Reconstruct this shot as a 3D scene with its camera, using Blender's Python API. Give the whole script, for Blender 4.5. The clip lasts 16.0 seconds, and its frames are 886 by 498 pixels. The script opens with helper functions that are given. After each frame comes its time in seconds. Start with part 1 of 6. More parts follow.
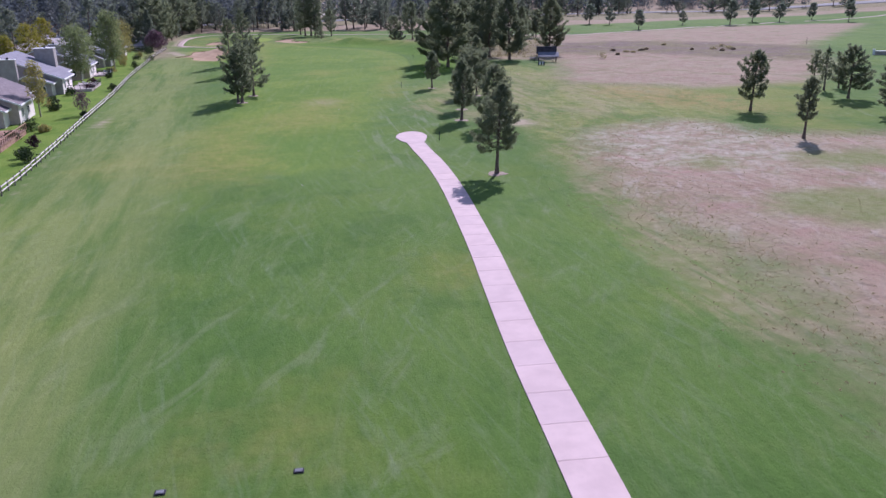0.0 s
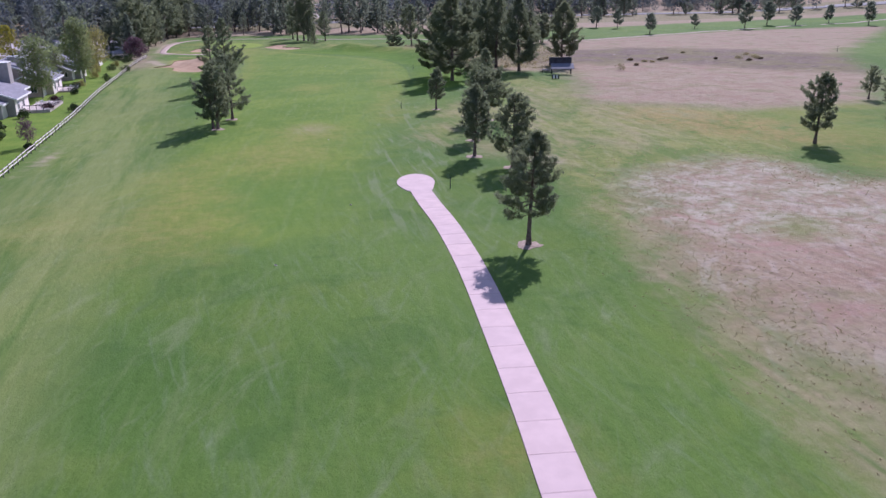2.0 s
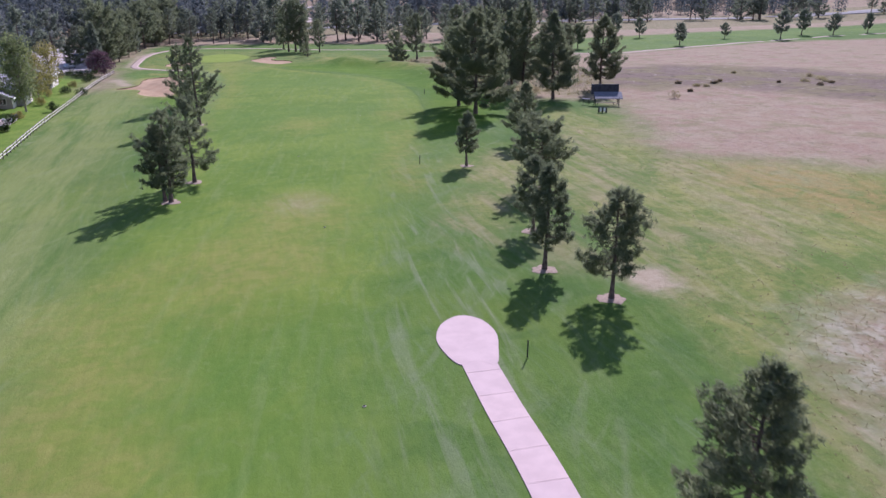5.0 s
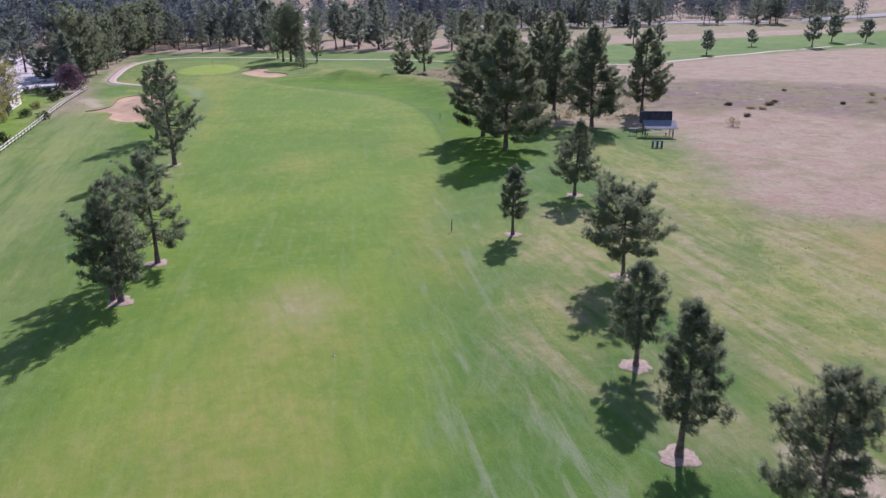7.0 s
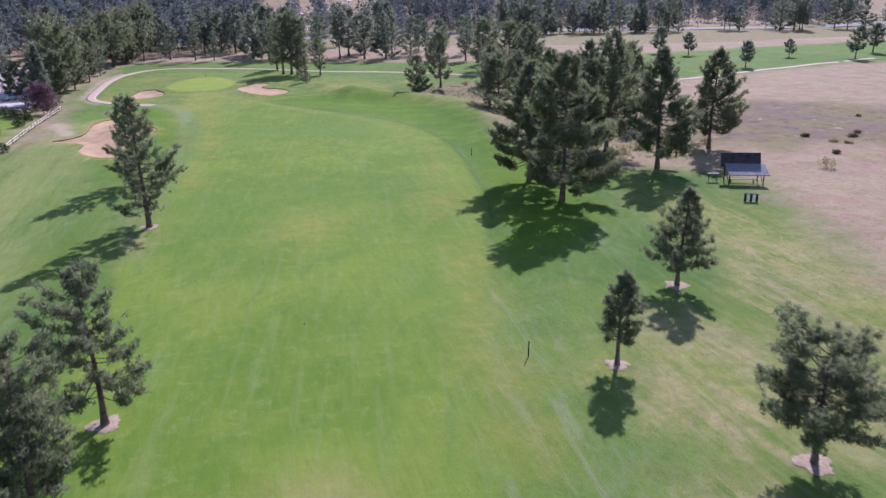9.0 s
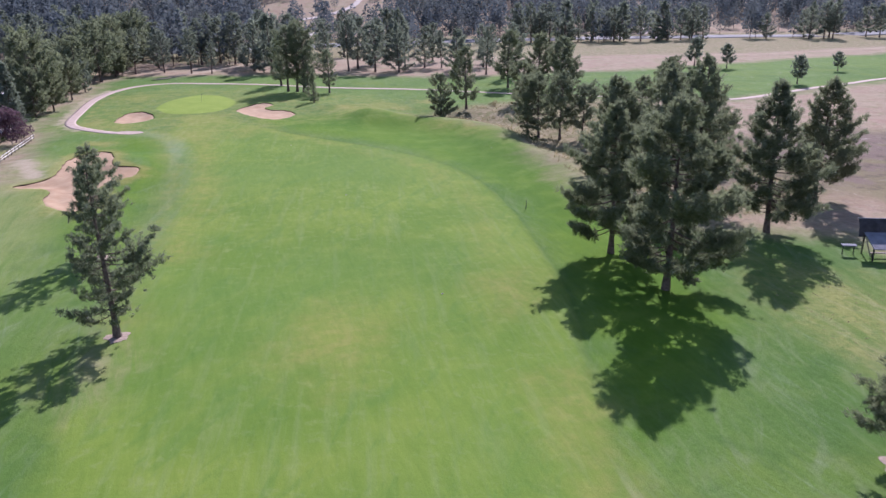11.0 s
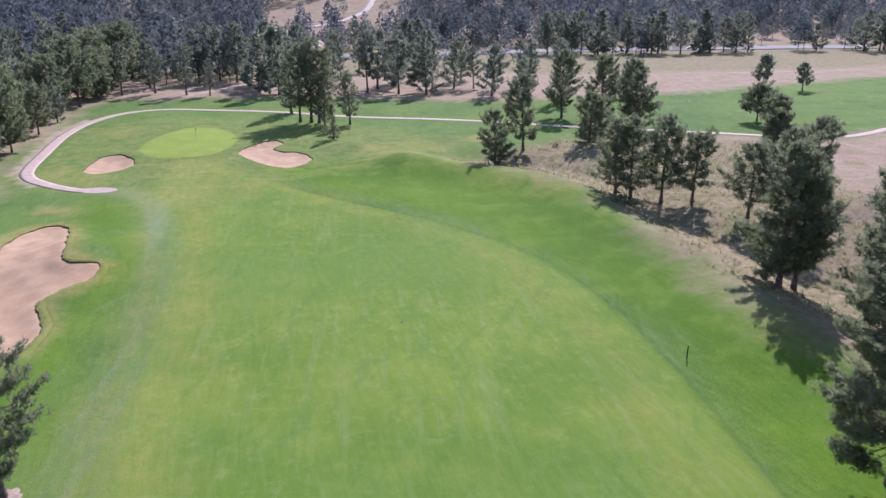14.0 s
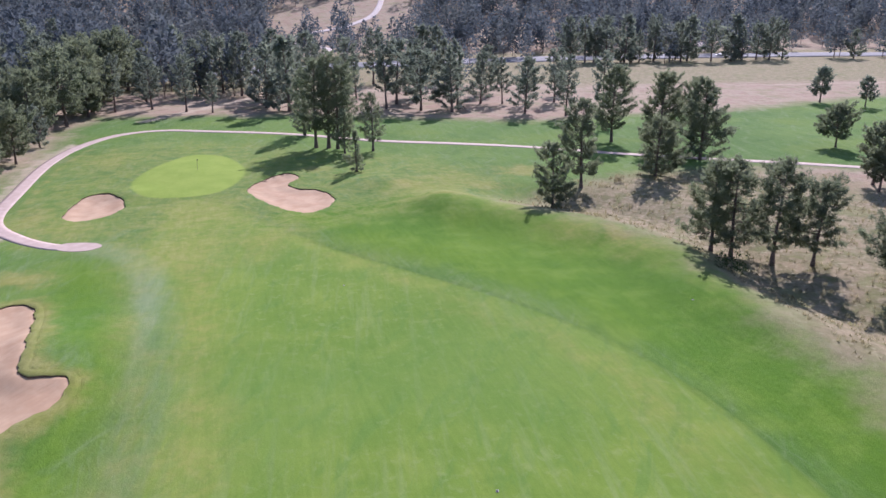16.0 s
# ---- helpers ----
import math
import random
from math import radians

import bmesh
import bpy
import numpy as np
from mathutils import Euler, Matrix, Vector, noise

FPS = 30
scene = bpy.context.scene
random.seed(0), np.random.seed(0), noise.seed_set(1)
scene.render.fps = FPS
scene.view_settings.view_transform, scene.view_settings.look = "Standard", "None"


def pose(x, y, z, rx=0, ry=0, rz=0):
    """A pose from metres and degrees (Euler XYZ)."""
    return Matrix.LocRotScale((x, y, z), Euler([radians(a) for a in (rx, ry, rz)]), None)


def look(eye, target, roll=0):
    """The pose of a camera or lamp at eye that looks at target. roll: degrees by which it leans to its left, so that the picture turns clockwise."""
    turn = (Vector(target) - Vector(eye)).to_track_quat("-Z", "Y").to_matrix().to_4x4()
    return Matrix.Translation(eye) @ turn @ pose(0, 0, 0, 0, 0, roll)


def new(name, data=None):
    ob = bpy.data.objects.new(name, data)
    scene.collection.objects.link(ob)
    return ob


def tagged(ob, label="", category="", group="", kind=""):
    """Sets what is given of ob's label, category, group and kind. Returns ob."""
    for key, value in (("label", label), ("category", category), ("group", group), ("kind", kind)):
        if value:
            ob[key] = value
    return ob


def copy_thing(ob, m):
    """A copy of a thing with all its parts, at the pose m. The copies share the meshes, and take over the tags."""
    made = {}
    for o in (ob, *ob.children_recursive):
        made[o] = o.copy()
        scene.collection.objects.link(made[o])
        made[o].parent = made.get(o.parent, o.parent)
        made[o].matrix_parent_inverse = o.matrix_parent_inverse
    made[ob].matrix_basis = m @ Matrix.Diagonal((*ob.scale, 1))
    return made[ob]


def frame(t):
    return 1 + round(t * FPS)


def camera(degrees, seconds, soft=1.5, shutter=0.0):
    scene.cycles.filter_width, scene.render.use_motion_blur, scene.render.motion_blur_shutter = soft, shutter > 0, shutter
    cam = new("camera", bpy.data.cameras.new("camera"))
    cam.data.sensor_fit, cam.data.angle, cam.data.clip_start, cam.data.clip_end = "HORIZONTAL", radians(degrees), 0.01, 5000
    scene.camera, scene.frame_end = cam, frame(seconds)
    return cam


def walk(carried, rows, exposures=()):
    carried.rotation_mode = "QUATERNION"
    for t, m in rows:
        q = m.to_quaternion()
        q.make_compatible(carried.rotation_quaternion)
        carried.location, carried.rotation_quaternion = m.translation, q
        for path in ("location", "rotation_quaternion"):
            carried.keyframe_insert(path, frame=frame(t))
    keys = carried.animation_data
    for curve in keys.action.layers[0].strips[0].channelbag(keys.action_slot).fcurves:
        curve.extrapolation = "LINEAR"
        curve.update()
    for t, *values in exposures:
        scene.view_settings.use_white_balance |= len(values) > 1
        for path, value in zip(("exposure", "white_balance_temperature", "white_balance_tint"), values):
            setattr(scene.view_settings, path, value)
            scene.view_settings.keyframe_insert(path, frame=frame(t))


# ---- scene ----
cam = camera(60.6, 16.0, soft=1.5, shutter=0.3)
METRES, EYE, TILT, LEAN, TURN = 215.0, 20.5, 0.0, 0.0, -7.7
ROWS = [
    (0.0, 0.0, 0.0, 0.0, -0.32, -18.92, 0.93),
    (0.5, -0.0018, 0.0231, 0.0018, -0.36, -18.95, 0.94),
    (1.0, -0.0036, 0.0476, 0.0038, -0.41, -18.99, 0.96),
    (1.5, -0.0055, 0.0737, 0.0058, -0.49, -19.01, 0.96),
    (2.0, -0.0074, 0.1013, 0.0079, -0.56, -19.04, 0.92),
    (2.5, -0.0094, 0.1302, 0.0099, -0.64, -19.07, 0.88),
    (3.0, -0.0123, 0.1595, 0.0117, -0.71, -19.09, 0.81),
    (3.5, -0.0159, 0.1893, 0.0133, -0.78, -19.09, 0.73),
    (4.0, -0.0207, 0.2189, 0.0155, -0.82, -19.09, 0.67),
    (6.5, -0.0469, 0.3728, 0.0259, -1.24, -19.14, 0.59),
    (7.0, -0.052, 0.4051, 0.0281, -1.3, -19.15, 0.56),
    (7.5, -0.058, 0.4372, 0.0301, -1.31, -19.16, 0.53),
    (8.0, -0.0643, 0.4691, 0.0321, -1.36, -19.16, 0.45),
    (8.5, -0.0708, 0.5012, 0.0343, -1.42, -19.15, 0.4),
    (9.0, -0.0775, 0.533, 0.0368, -1.44, -19.14, 0.36),
    (9.5, -0.0849, 0.5649, 0.039, -1.44, -19.1, 0.32),
    (12.0, -0.1216, 0.7279, 0.0486, -1.48, -18.95, 0.19),
    (12.5, -0.1289, 0.7613, 0.0504, -1.44, -18.93, 0.15),
    (13.0, -0.1364, 0.7945, 0.0522, -1.41, -18.89, 0.12),
    (13.5, -0.1436, 0.8254, 0.0535, -1.37, -18.86, 0.1),
    (14.0, -0.1518, 0.8578, 0.055, -1.35, -18.83, 0.06),
    (14.5, -0.1603, 0.8898, 0.0563, -1.34, -18.8, 0.02),
    (15.0, -0.1693, 0.9205, 0.0581, -1.35, -18.79, -0.01),
    (15.5, -0.1778, 0.9498, 0.0601, -1.32, -18.78, -0.01),
    (16.0, -0.1866, 0.9785, 0.0618, -1.34, -18.78, 0.0),
]
walk(cam, [(t, pose(0, 0, EYE, TILT, LEAN, TURN) @ pose(METRES * x, METRES * y, METRES * z, 90 + pitch, roll, yaw)) for t, x, y, z, yaw, pitch, roll in ROWS],
     [(0.0, 0.3, 5540, 35), (4.0, 0.35, 5620, 34.5), (8.0, 0.54, 5680, 33), (16.0, 0.72, 5640, 31.5)])

# ---------------------------------------------------------------- light
SUN_AZ, SUN_EL = radians(26.5), radians(36.5)          # azimuth from +y towards +x
world = bpy.data.worlds.new("sky")
scene.world = world
world.use_nodes = True
wn = world.node_tree.nodes
sky = wn.new("ShaderNodeTexSky")
sky.sky_type, sky.sun_disc = "NISHITA", False
sky.sun_elevation, sky.sun_rotation = SUN_EL, SUN_AZ
sky.air_density, sky.dust_density = 1.2, 0.6
world.node_tree.links.new(sky.outputs[0], wn["Background"].inputs[0])
wn["Background"].inputs[1].default_value = 0.094
lamp = bpy.data.lights.new("sun", "SUN")
lamp.energy, lamp.angle, lamp.color = 4.7, radians(0.53), (1.0, 0.95, 0.88)
sun_dir = Vector((math.sin(SUN_AZ) * math.cos(SUN_EL), math.cos(SUN_AZ) * math.cos(SUN_EL), math.sin(SUN_EL)))
new("sun", lamp).matrix_world = look(sun_dir * 300, (0, 0, 0))

# ---------------------------------------------------------------- materials
class Nodes:
    """A small wrapper that makes node trees readable."""

    def __init__(self, name, rough=0.9):
        self.mat = bpy.data.materials.new(name)
        self.mat.use_nodes = True
        self.tree = self.mat.node_tree
        self.bsdf = self.tree.nodes["Principled BSDF"]
        self.bsdf.inputs["Roughness"].default_value = rough
        self.bsdf.inputs["Specular IOR Level"].default_value = 0.2

    def put(self, socket, value):
        if isinstance(value, (int, float)):
            socket.default_value = value
        elif isinstance(value, tuple):
            socket.default_value = (*value, 1.0) if len(value) == 3 and socket.type == "RGBA" else value
        else:
            self.tree.links.new(value, socket)

    def coords(self, scale=(1, 1, 1), turn=0.0, local=False):
        tc = self.tree.nodes.new("ShaderNodeTexCoord")
        first, mp = self.tree.nodes.new("ShaderNodeMapping"), self.tree.nodes.new("ShaderNodeMapping")
        first.inputs["Rotation"].default_value = (0, 0, turn)
        mp.inputs["Scale"].default_value = scale
        self.put(first.inputs[0], tc.outputs["Object"] if local else self.tree.nodes.new("ShaderNodeNewGeometry").outputs["Position"])
        self.put(mp.inputs[0], first.outputs[0])
        return mp.outputs[0]

    def noise(self, scale, detail=4.0, at=None, rough=0.55, warp=0.0):
        n = self.tree.nodes.new("ShaderNodeTexNoise")
        n.inputs["Scale"].default_value, n.inputs["Detail"].default_value = scale, detail
        n.inputs["Roughness"].default_value, n.inputs["Distortion"].default_value = rough, warp
        self.put(n.inputs["Vector"], at if at is not None else self.coords())
        return n.outputs["Fac"]

    def attr(self, name):
        n = self.tree.nodes.new("ShaderNodeAttribute")
        n.attribute_name = name
        return n.outputs["Fac"]

    def math(self, op, a, b=0.0, clamp=False):
        n = self.tree.nodes.new("ShaderNodeMath")
        n.operation, n.use_clamp = op, clamp
        self.put(n.inputs[0], a), self.put(n.inputs[1], b)
        return n.outputs[0]

    def ramp(self, value, lo, hi, to_lo=0.0, to_hi=1.0, smooth=True):
        n = self.tree.nodes.new("ShaderNodeMapRange")
        n.interpolation_type = "SMOOTHSTEP" if smooth else "LINEAR"
        for k, v in zip(range(5), (value, lo, hi, to_lo, to_hi)):
            self.put(n.inputs[k], v)
        return n.outputs[0]

    def mix(self, fac, a, b, blend="MIX"):
        n = self.tree.nodes.new("ShaderNodeMix")
        n.data_type, n.blend_type = "RGBA", blend
        self.put(n.inputs[0], fac), self.put(n.inputs[6], a), self.put(n.inputs[7], b)
        return n.outputs[2]

    def island(self):
        return self.tree.nodes.new("ShaderNodeNewGeometry").outputs["Random Per Island"]

    def each(self):
        return self.tree.nodes.new("ShaderNodeObjectInfo").outputs["Random"]

    def bump(self, height, strength, distance):
        n = self.tree.nodes.new("ShaderNodeBump")
        n.inputs["Strength"].default_value, n.inputs["Distance"].default_value = strength, distance
        self.put(n.inputs["Height"], height)
        self.put(self.bsdf.inputs["Normal"], n.outputs[0])

    def done(self, colour, rough=None):
        self.put(self.bsdf.inputs["Base Color"], colour)
        if rough is not None:
            self.put(self.bsdf.inputs["Roughness"], rough)
        return self.mat


def ground_material():
    m = Nodes("turf", 0.95)
    m.bsdf.inputs["Specular IOR Level"].default_value = 0.06
    m.bsdf.inputs["Sheen Weight"].default_value = 0.05
    m.bsdf.inputs["Sheen Roughness"].default_value = 0.45
    m.bsdf.inputs["Sheen Tint"].default_value = (0.75, 1.0, 0.35, 1.0)
    off = lambda n: m.math("SUBTRACT", n, 0.5)  # noqa: E731
    part_of = lambda f, k: m.math("MULTIPLY", f, k)  # noqa: E731
    huge = m.noise(0.017, 3, rough=0.5)
    big = m.noise(0.05, 4, rough=0.55)
    mid = m.noise(0.2, 5, rough=0.6)
    clump = m.noise(0.55, 5, rough=0.65, warp=0.4)
    fine = m.noise(1.5, 6, rough=0.7)
    grit = m.noise(7.0, 3, rough=0.7)
    streak = m.noise(1.0, 5, m.coords((0.9, 0.06, 1), radians(3)), 0.62)
    streak2 = m.noise(1.0, 5, m.coords((0.55, 0.07, 1), radians(-9)), 0.62, 0.8)
    streak3 = m.noise(1.0, 4, m.coords((0.75, 0.06, 1), radians(-2)), 0.6, 0.6)
    skew = m.noise(1.0, 5, m.coords((0.45, 0.12, 1), radians(24)), 0.65, 0.8)
    cross = m.noise(0.32, 6, rough=0.7, warp=0.8)
    # mown rough: deep green with lighter, yellower drifts and pale wheel marks
    turf = m.mix(m.ramp(huge, 0.4, 0.6), (0.075, 0.146, 0.028), (0.11, 0.183, 0.037))
    turf = m.mix(part_of(m.ramp(big, 0.45, 0.7), 0.6), turf, (0.135, 0.195, 0.03))
    turf = m.mix(part_of(m.ramp(mid, 0.5, 0.75), 0.45), turf, (0.13, 0.185, 0.048))
    turf = m.mix(part_of(m.ramp(streak, 0.5, 0.72), 0.38), turf, (0.16, 0.21, 0.08))
    turf = m.mix(part_of(m.ramp(skew, 0.52, 0.7), 0.45), turf, (0.18, 0.225, 0.11))
    wisp = m.noise(1.0, 6, m.coords((1.0, 0.1, 1), radians(-14)), 0.7, 1.0)
    turf = m.mix(part_of(m.ramp(wisp, 0.5, 0.76), 0.32), turf, (0.2, 0.255, 0.16))
    wisp2 = m.noise(1.0, 6, m.coords((1.1, 0.09, 1), radians(15)), 0.72, 1.2)
    turf = m.mix(part_of(m.ramp(wisp2, 0.5, 0.78), 0.18), turf, (0.215, 0.26, 0.18))
    turf = m.mix(part_of(m.ramp(m.noise(0.12, 5, rough=0.6, warp=0.6), 0.5, 0.66), 0.5), turf, (0.06, 0.125, 0.028))
    track = m.math("MULTIPLY", m.ramp(m.attr("sd_track"), -3.0, 4.0), m.ramp(streak3, 0.5, 0.66))
    turf = m.mix(part_of(track, 0.5), turf, (0.22, 0.25, 0.15))
    # fairway: brighter, yellower and more even
    fair = m.mix(m.ramp(big, 0.35, 0.65), (0.108, 0.182, 0.025), (0.148, 0.217, 0.033))
    fair = m.mix(part_of(m.ramp(mid, 0.45, 0.75), 0.5), fair, (0.185, 0.238, 0.042))
    fair = m.mix(part_of(m.ramp(streak, 0.48, 0.72), 0.45), fair, (0.182, 0.24, 0.085))
    fair = m.mix(part_of(m.ramp(skew, 0.5, 0.66), 0.5), fair, (0.09, 0.172, 0.032))
    fair = m.mix(part_of(m.ramp(m.noise(0.8, 5, rough=0.7, warp=0.6), 0.52, 0.68), 0.45), fair, (0.19, 0.245, 0.08))
    fair = m.mix(part_of(m.ramp(huge, 0.45, 0.6), 0.4), fair, (0.096, 0.18, 0.034))
    lush = m.mix(m.ramp(big, 0.35, 0.65), (0.066, 0.148, 0.008), (0.096, 0.178, 0.01))
    lush = m.mix(part_of(m.ramp(mid, 0.45, 0.7), 0.5), lush, (0.14, 0.22, 0.03))
    lush = m.mix(part_of(m.ramp(clump, 0.5, 0.68), 0.35), lush, (0.085, 0.165, 0.025))
    turf = m.mix(part_of(m.ramp(m.math("ADD", m.attr("sd_lush"), m.math("MULTIPLY", off(mid), 8.0)), -4.0, 4.0), 0.9), turf, lush)
    f_edge = m.math("ADD", m.attr("sd_fair"), m.math("MULTIPLY", off(mid), 0.6))
    c = m.mix(m.ramp(f_edge, -0.3, 0.3), turf, fair)
    seam = m.math("ADD", m.attr("sd_seam"), m.math("MULTIPLY", off(mid), 0.5))
    c = m.mix(part_of(m.ramp(seam, -0.25, 0.4), 0.3), c, (0.045, 0.1, 0.012))
    teal = m.math("MULTIPLY", m.ramp(m.math("ADD", m.attr("sd_teal"), m.math("MULTIPLY", off(mid), 3.0)), -1.6, 1.2), m.ramp(streak, 0.3, 0.6))
    c = m.mix(part_of(teal, 0.5), c, (0.13, 0.185, 0.085))
    trail = m.ramp(m.math("ADD", m.attr("sd_pale"), m.math("MULTIPLY", off(mid), 1.5)), -2.6, -0.2)
    c = m.mix(part_of(trail, 0.25), c, (0.31, 0.33, 0.22))
    # well-watered lawn of the gardens
    yard = m.mix(m.ramp(mid, 0.35, 0.65), (0.115, 0.198, 0.025), (0.165, 0.24, 0.038))
    c = m.mix(m.ramp(m.attr("sd_yard"), -0.5, 0.5), c, yard)
    # yellowing drifts, and the crest's sunlit lime painted into the turf
    y_edge = m.math("ADD", m.attr("sd_yell"), m.math("MULTIPLY", off(m.noise(0.16, 5, rough=0.65)), 14.0))
    yell = m.mix(m.ramp(clump, 0.4, 0.62), (0.19, 0.22, 0.045), (0.26, 0.24, 0.07))
    c = m.mix(part_of(m.ramp(y_edge, -5.0, 5.0), 0.62), c, yell)
    # sun-scorched turf on the mounds and round the large bunker
    halo = m.ramp(m.math("ADD", m.attr("sd_halo"), m.math("MULTIPLY", off(m.noise(0.3, 5, rough=0.65)), 5.0)), -0.6, 1.6)
    c = m.mix(part_of(halo, 0.62), c, m.mix(m.ramp(clump, 0.35, 0.65), (0.25, 0.225, 0.06), (0.32, 0.27, 0.1)))
    # thin, sun-bleached turf round the green
    a_edge = m.math("ADD", m.attr("sd_apron"), m.math("MULTIPLY", off(m.noise(0.1, 5, rough=0.65)), 22.0))
    apron = m.mix(m.ramp(clump, 0.4, 0.62), (0.2, 0.225, 0.05), (0.245, 0.25, 0.085))
    c = m.mix(part_of(m.math("MULTIPLY", m.ramp(a_edge, -8.0, 6.0), m.ramp(cross, 0.36, 0.6)), 0.55), c, apron)
    # thirsty band along the fence, mown in its direction
    band = m.math("MULTIPLY", m.ramp(m.attr("sd_band"), -5.0, 5.0), m.ramp(m.noise(1.0, 5, m.coords((0.3, 0.025, 1), radians(-7)), 0.62), 0.3, 0.56))
    c = m.mix(part_of(band, 0.5), c, (0.28, 0.295, 0.11))
    # the lie of the cut grass
    lie = m.noise(1.0, 6, m.coords((1.5, 0.2, 1), radians(-8)), 0.7, 0.4)
    c = m.mix(m.ramp(lie, 0.48, 0.68, 0.0, 0.36), c, m.mix(1.0, c, (0.72, 0.8, 0.74), "MULTIPLY"))
    c = m.mix(m.ramp(lie, 0.5, 0.32, 0.0, 0.36), c, m.mix(1.0, c, (1.3, 1.2, 1.35), "MULTIPLY"))
    # worn, thirsty turf in a patchwork of green, olive and straw
    warp = m.math("ADD", m.math("MULTIPLY", off(m.noise(0.07, 4, rough=0.6)), 26.0), m.math("MULTIPLY", off(m.noise(0.35, 5, rough=0.7)), 14.0))
    w_edge = m.math("ADD", m.attr("sd_worn"), m.math("MULTIPLY", warp, 0.5))
    worn = m.mix(m.ramp(m.noise(0.25, 6, rough=0.7), 0.38, 0.62), (0.142, 0.188, 0.042), (0.252, 0.252, 0.08))
    worn = m.mix(part_of(m.ramp(streak2, 0.5, 0.7), 0.55), worn, (0.3, 0.275, 0.14))
    worn = m.mix(part_of(m.ramp(m.noise(1.0, 6, m.coords((0.8, 0.14, 1), radians(7)), 0.72, 0.5), 0.5, 0.68), 0.42), worn, (0.37, 0.335, 0.18))
    worn = m.mix(part_of(m.ramp(m.noise(1.0, 6, m.coords((0.15, 0.045, 1), radians(7)), 0.66, 0.8), 0.49, 0.61), 0.8), worn, (0.092, 0.16, 0.03))
    worn = m.mix(part_of(m.ramp(m.noise(1.3, 6, rough=0.75), 0.52, 0.64), 0.6), worn, (0.085, 0.125, 0.035))
    c = m.mix(part_of(m.ramp(w_edge, -5.0, 5.0), 0.9), c, worn)
    t_edge = m.math("ADD", m.attr("sd_tan"), m.math("MULTIPLY", warp, 0.45))
    c = m.mix(part_of(m.math("MULTIPLY", m.ramp(t_edge, -4.0, 4.0), m.ramp(streak2, 0.36, 0.58)), 0.7), c, m.mix(m.ramp(clump, 0.4, 0.62), (0.33, 0.275, 0.16), (0.24, 0.215, 0.1)))
    r_edge = m.math("ADD", m.attr("sd_rust"), m.math("MULTIPLY", warp, 0.35))
    rust = m.mix(m.ramp(clump, 0.35, 0.65), (0.26, 0.21, 0.07), (0.36, 0.24, 0.1))
    c = m.mix(part_of(m.math("MULTIPLY", m.ramp(r_edge, -5.0, 5.0), m.ramp(cross, 0.35, 0.6)), 0.7), c, rust)
    # dry meadow: straw, pinkish seed heads and grey-green remains
    d_edge = m.math("ADD", m.attr("sd_dry"), m.math("MULTIPLY", warp, 0.62))
    dry = m.mix(m.ramp(big, 0.38, 0.64), (0.305, 0.206, 0.15), (0.31, 0.236, 0.158))
    dry = m.mix(m.ramp(mid, 0.38, 0.66), dry, (0.34, 0.265, 0.185))
    near = m.ramp(m.attr("sd_cream"), -38.0, -6.0, 0.3, 1.0)
    dry = m.mix(m.math("MULTIPLY", m.ramp(cross, 0.5, 0.68), part_of(near, 0.55)), dry, (0.44, 0.365, 0.3))
    dry = m.mix(m.math("MULTIPLY", m.ramp(skew, 0.52, 0.68), part_of(near, 0.5)), dry, (0.47, 0.41, 0.35))
    dry = m.mix(part_of(m.ramp(m.noise(0.11, 6, rough=0.72), 0.5, 0.64), 0.6), dry, (0.19, 0.185, 0.085))
    dry = m.mix(part_of(m.ramp(clump, 0.54, 0.68), 0.4), dry, (0.17, 0.12, 0.1))
    dry = m.mix(part_of(m.ramp(fine, 0.5, 0.7), 0.45), dry, (0.15, 0.11, 0.09))
    rows = m.noise(1.0, 6, m.coords((0.8, 0.045, 1), radians(-10)), 0.7, 0.5)
    dry = m.mix(m.math("MULTIPLY", m.ramp(rows, 0.52, 0.68), part_of(near, 0.42)), dry, (0.4, 0.31, 0.25))
    dry = m.mix(m.math("MULTIPLY", m.ramp(rows, 0.48, 0.34), part_of(near, 0.4)), dry, (0.165, 0.108, 0.082))
    dry = m.mix(m.math("MULTIPLY", m.ramp(m.noise(0.09, 5, rough=0.7, warp=0.8), 0.52, 0.64), part_of(near, 0.6)), dry, (0.35, 0.205, 0.172))
    cream = m.math("MULTIPLY", m.ramp(m.math("ADD", m.attr("sd_cream"), m.math("MULTIPLY", warp, 0.5)), -6.0, 6.0), m.ramp(cross, 0.42, 0.58))
    dry = m.mix(part_of(cream, 0.62), dry, m.mix(m.ramp(clump, 0.45, 0.6), (0.45, 0.42, 0.33), (0.255, 0.255, 0.14)))
    # green spots that hold water in the meadow
    g_edge = m.math("ADD", m.attr("sd_spot"), m.math("MULTIPLY", warp, 0.4))
    dry = m.mix(part_of(m.ramp(g_edge, -3.0, 3.0), 0.8), dry, m.mix(m.ramp(clump, 0.4, 0.62), (0.2, 0.215, 0.085), (0.15, 0.19, 0.05)))
    strawy = m.ramp(m.math("ADD", m.attr("sd_bank"), m.math("MULTIPLY", warp, 0.7)), -8.0, 8.0)
    tan = m.mix(m.ramp(clump, 0.4, 0.62), (0.275, 0.22, 0.132), (0.15, 0.138, 0.065))
    tan = m.mix(part_of(m.ramp(m.noise(0.9, 6, rough=0.75), 0.52, 0.62), 0.6), tan, (0.39, 0.335, 0.22))
    tan = m.mix(part_of(m.ramp(m.noise(0.16, 5, rough=0.7, warp=0.7), 0.52, 0.62), 0.6), tan, (0.14, 0.16, 0.05))
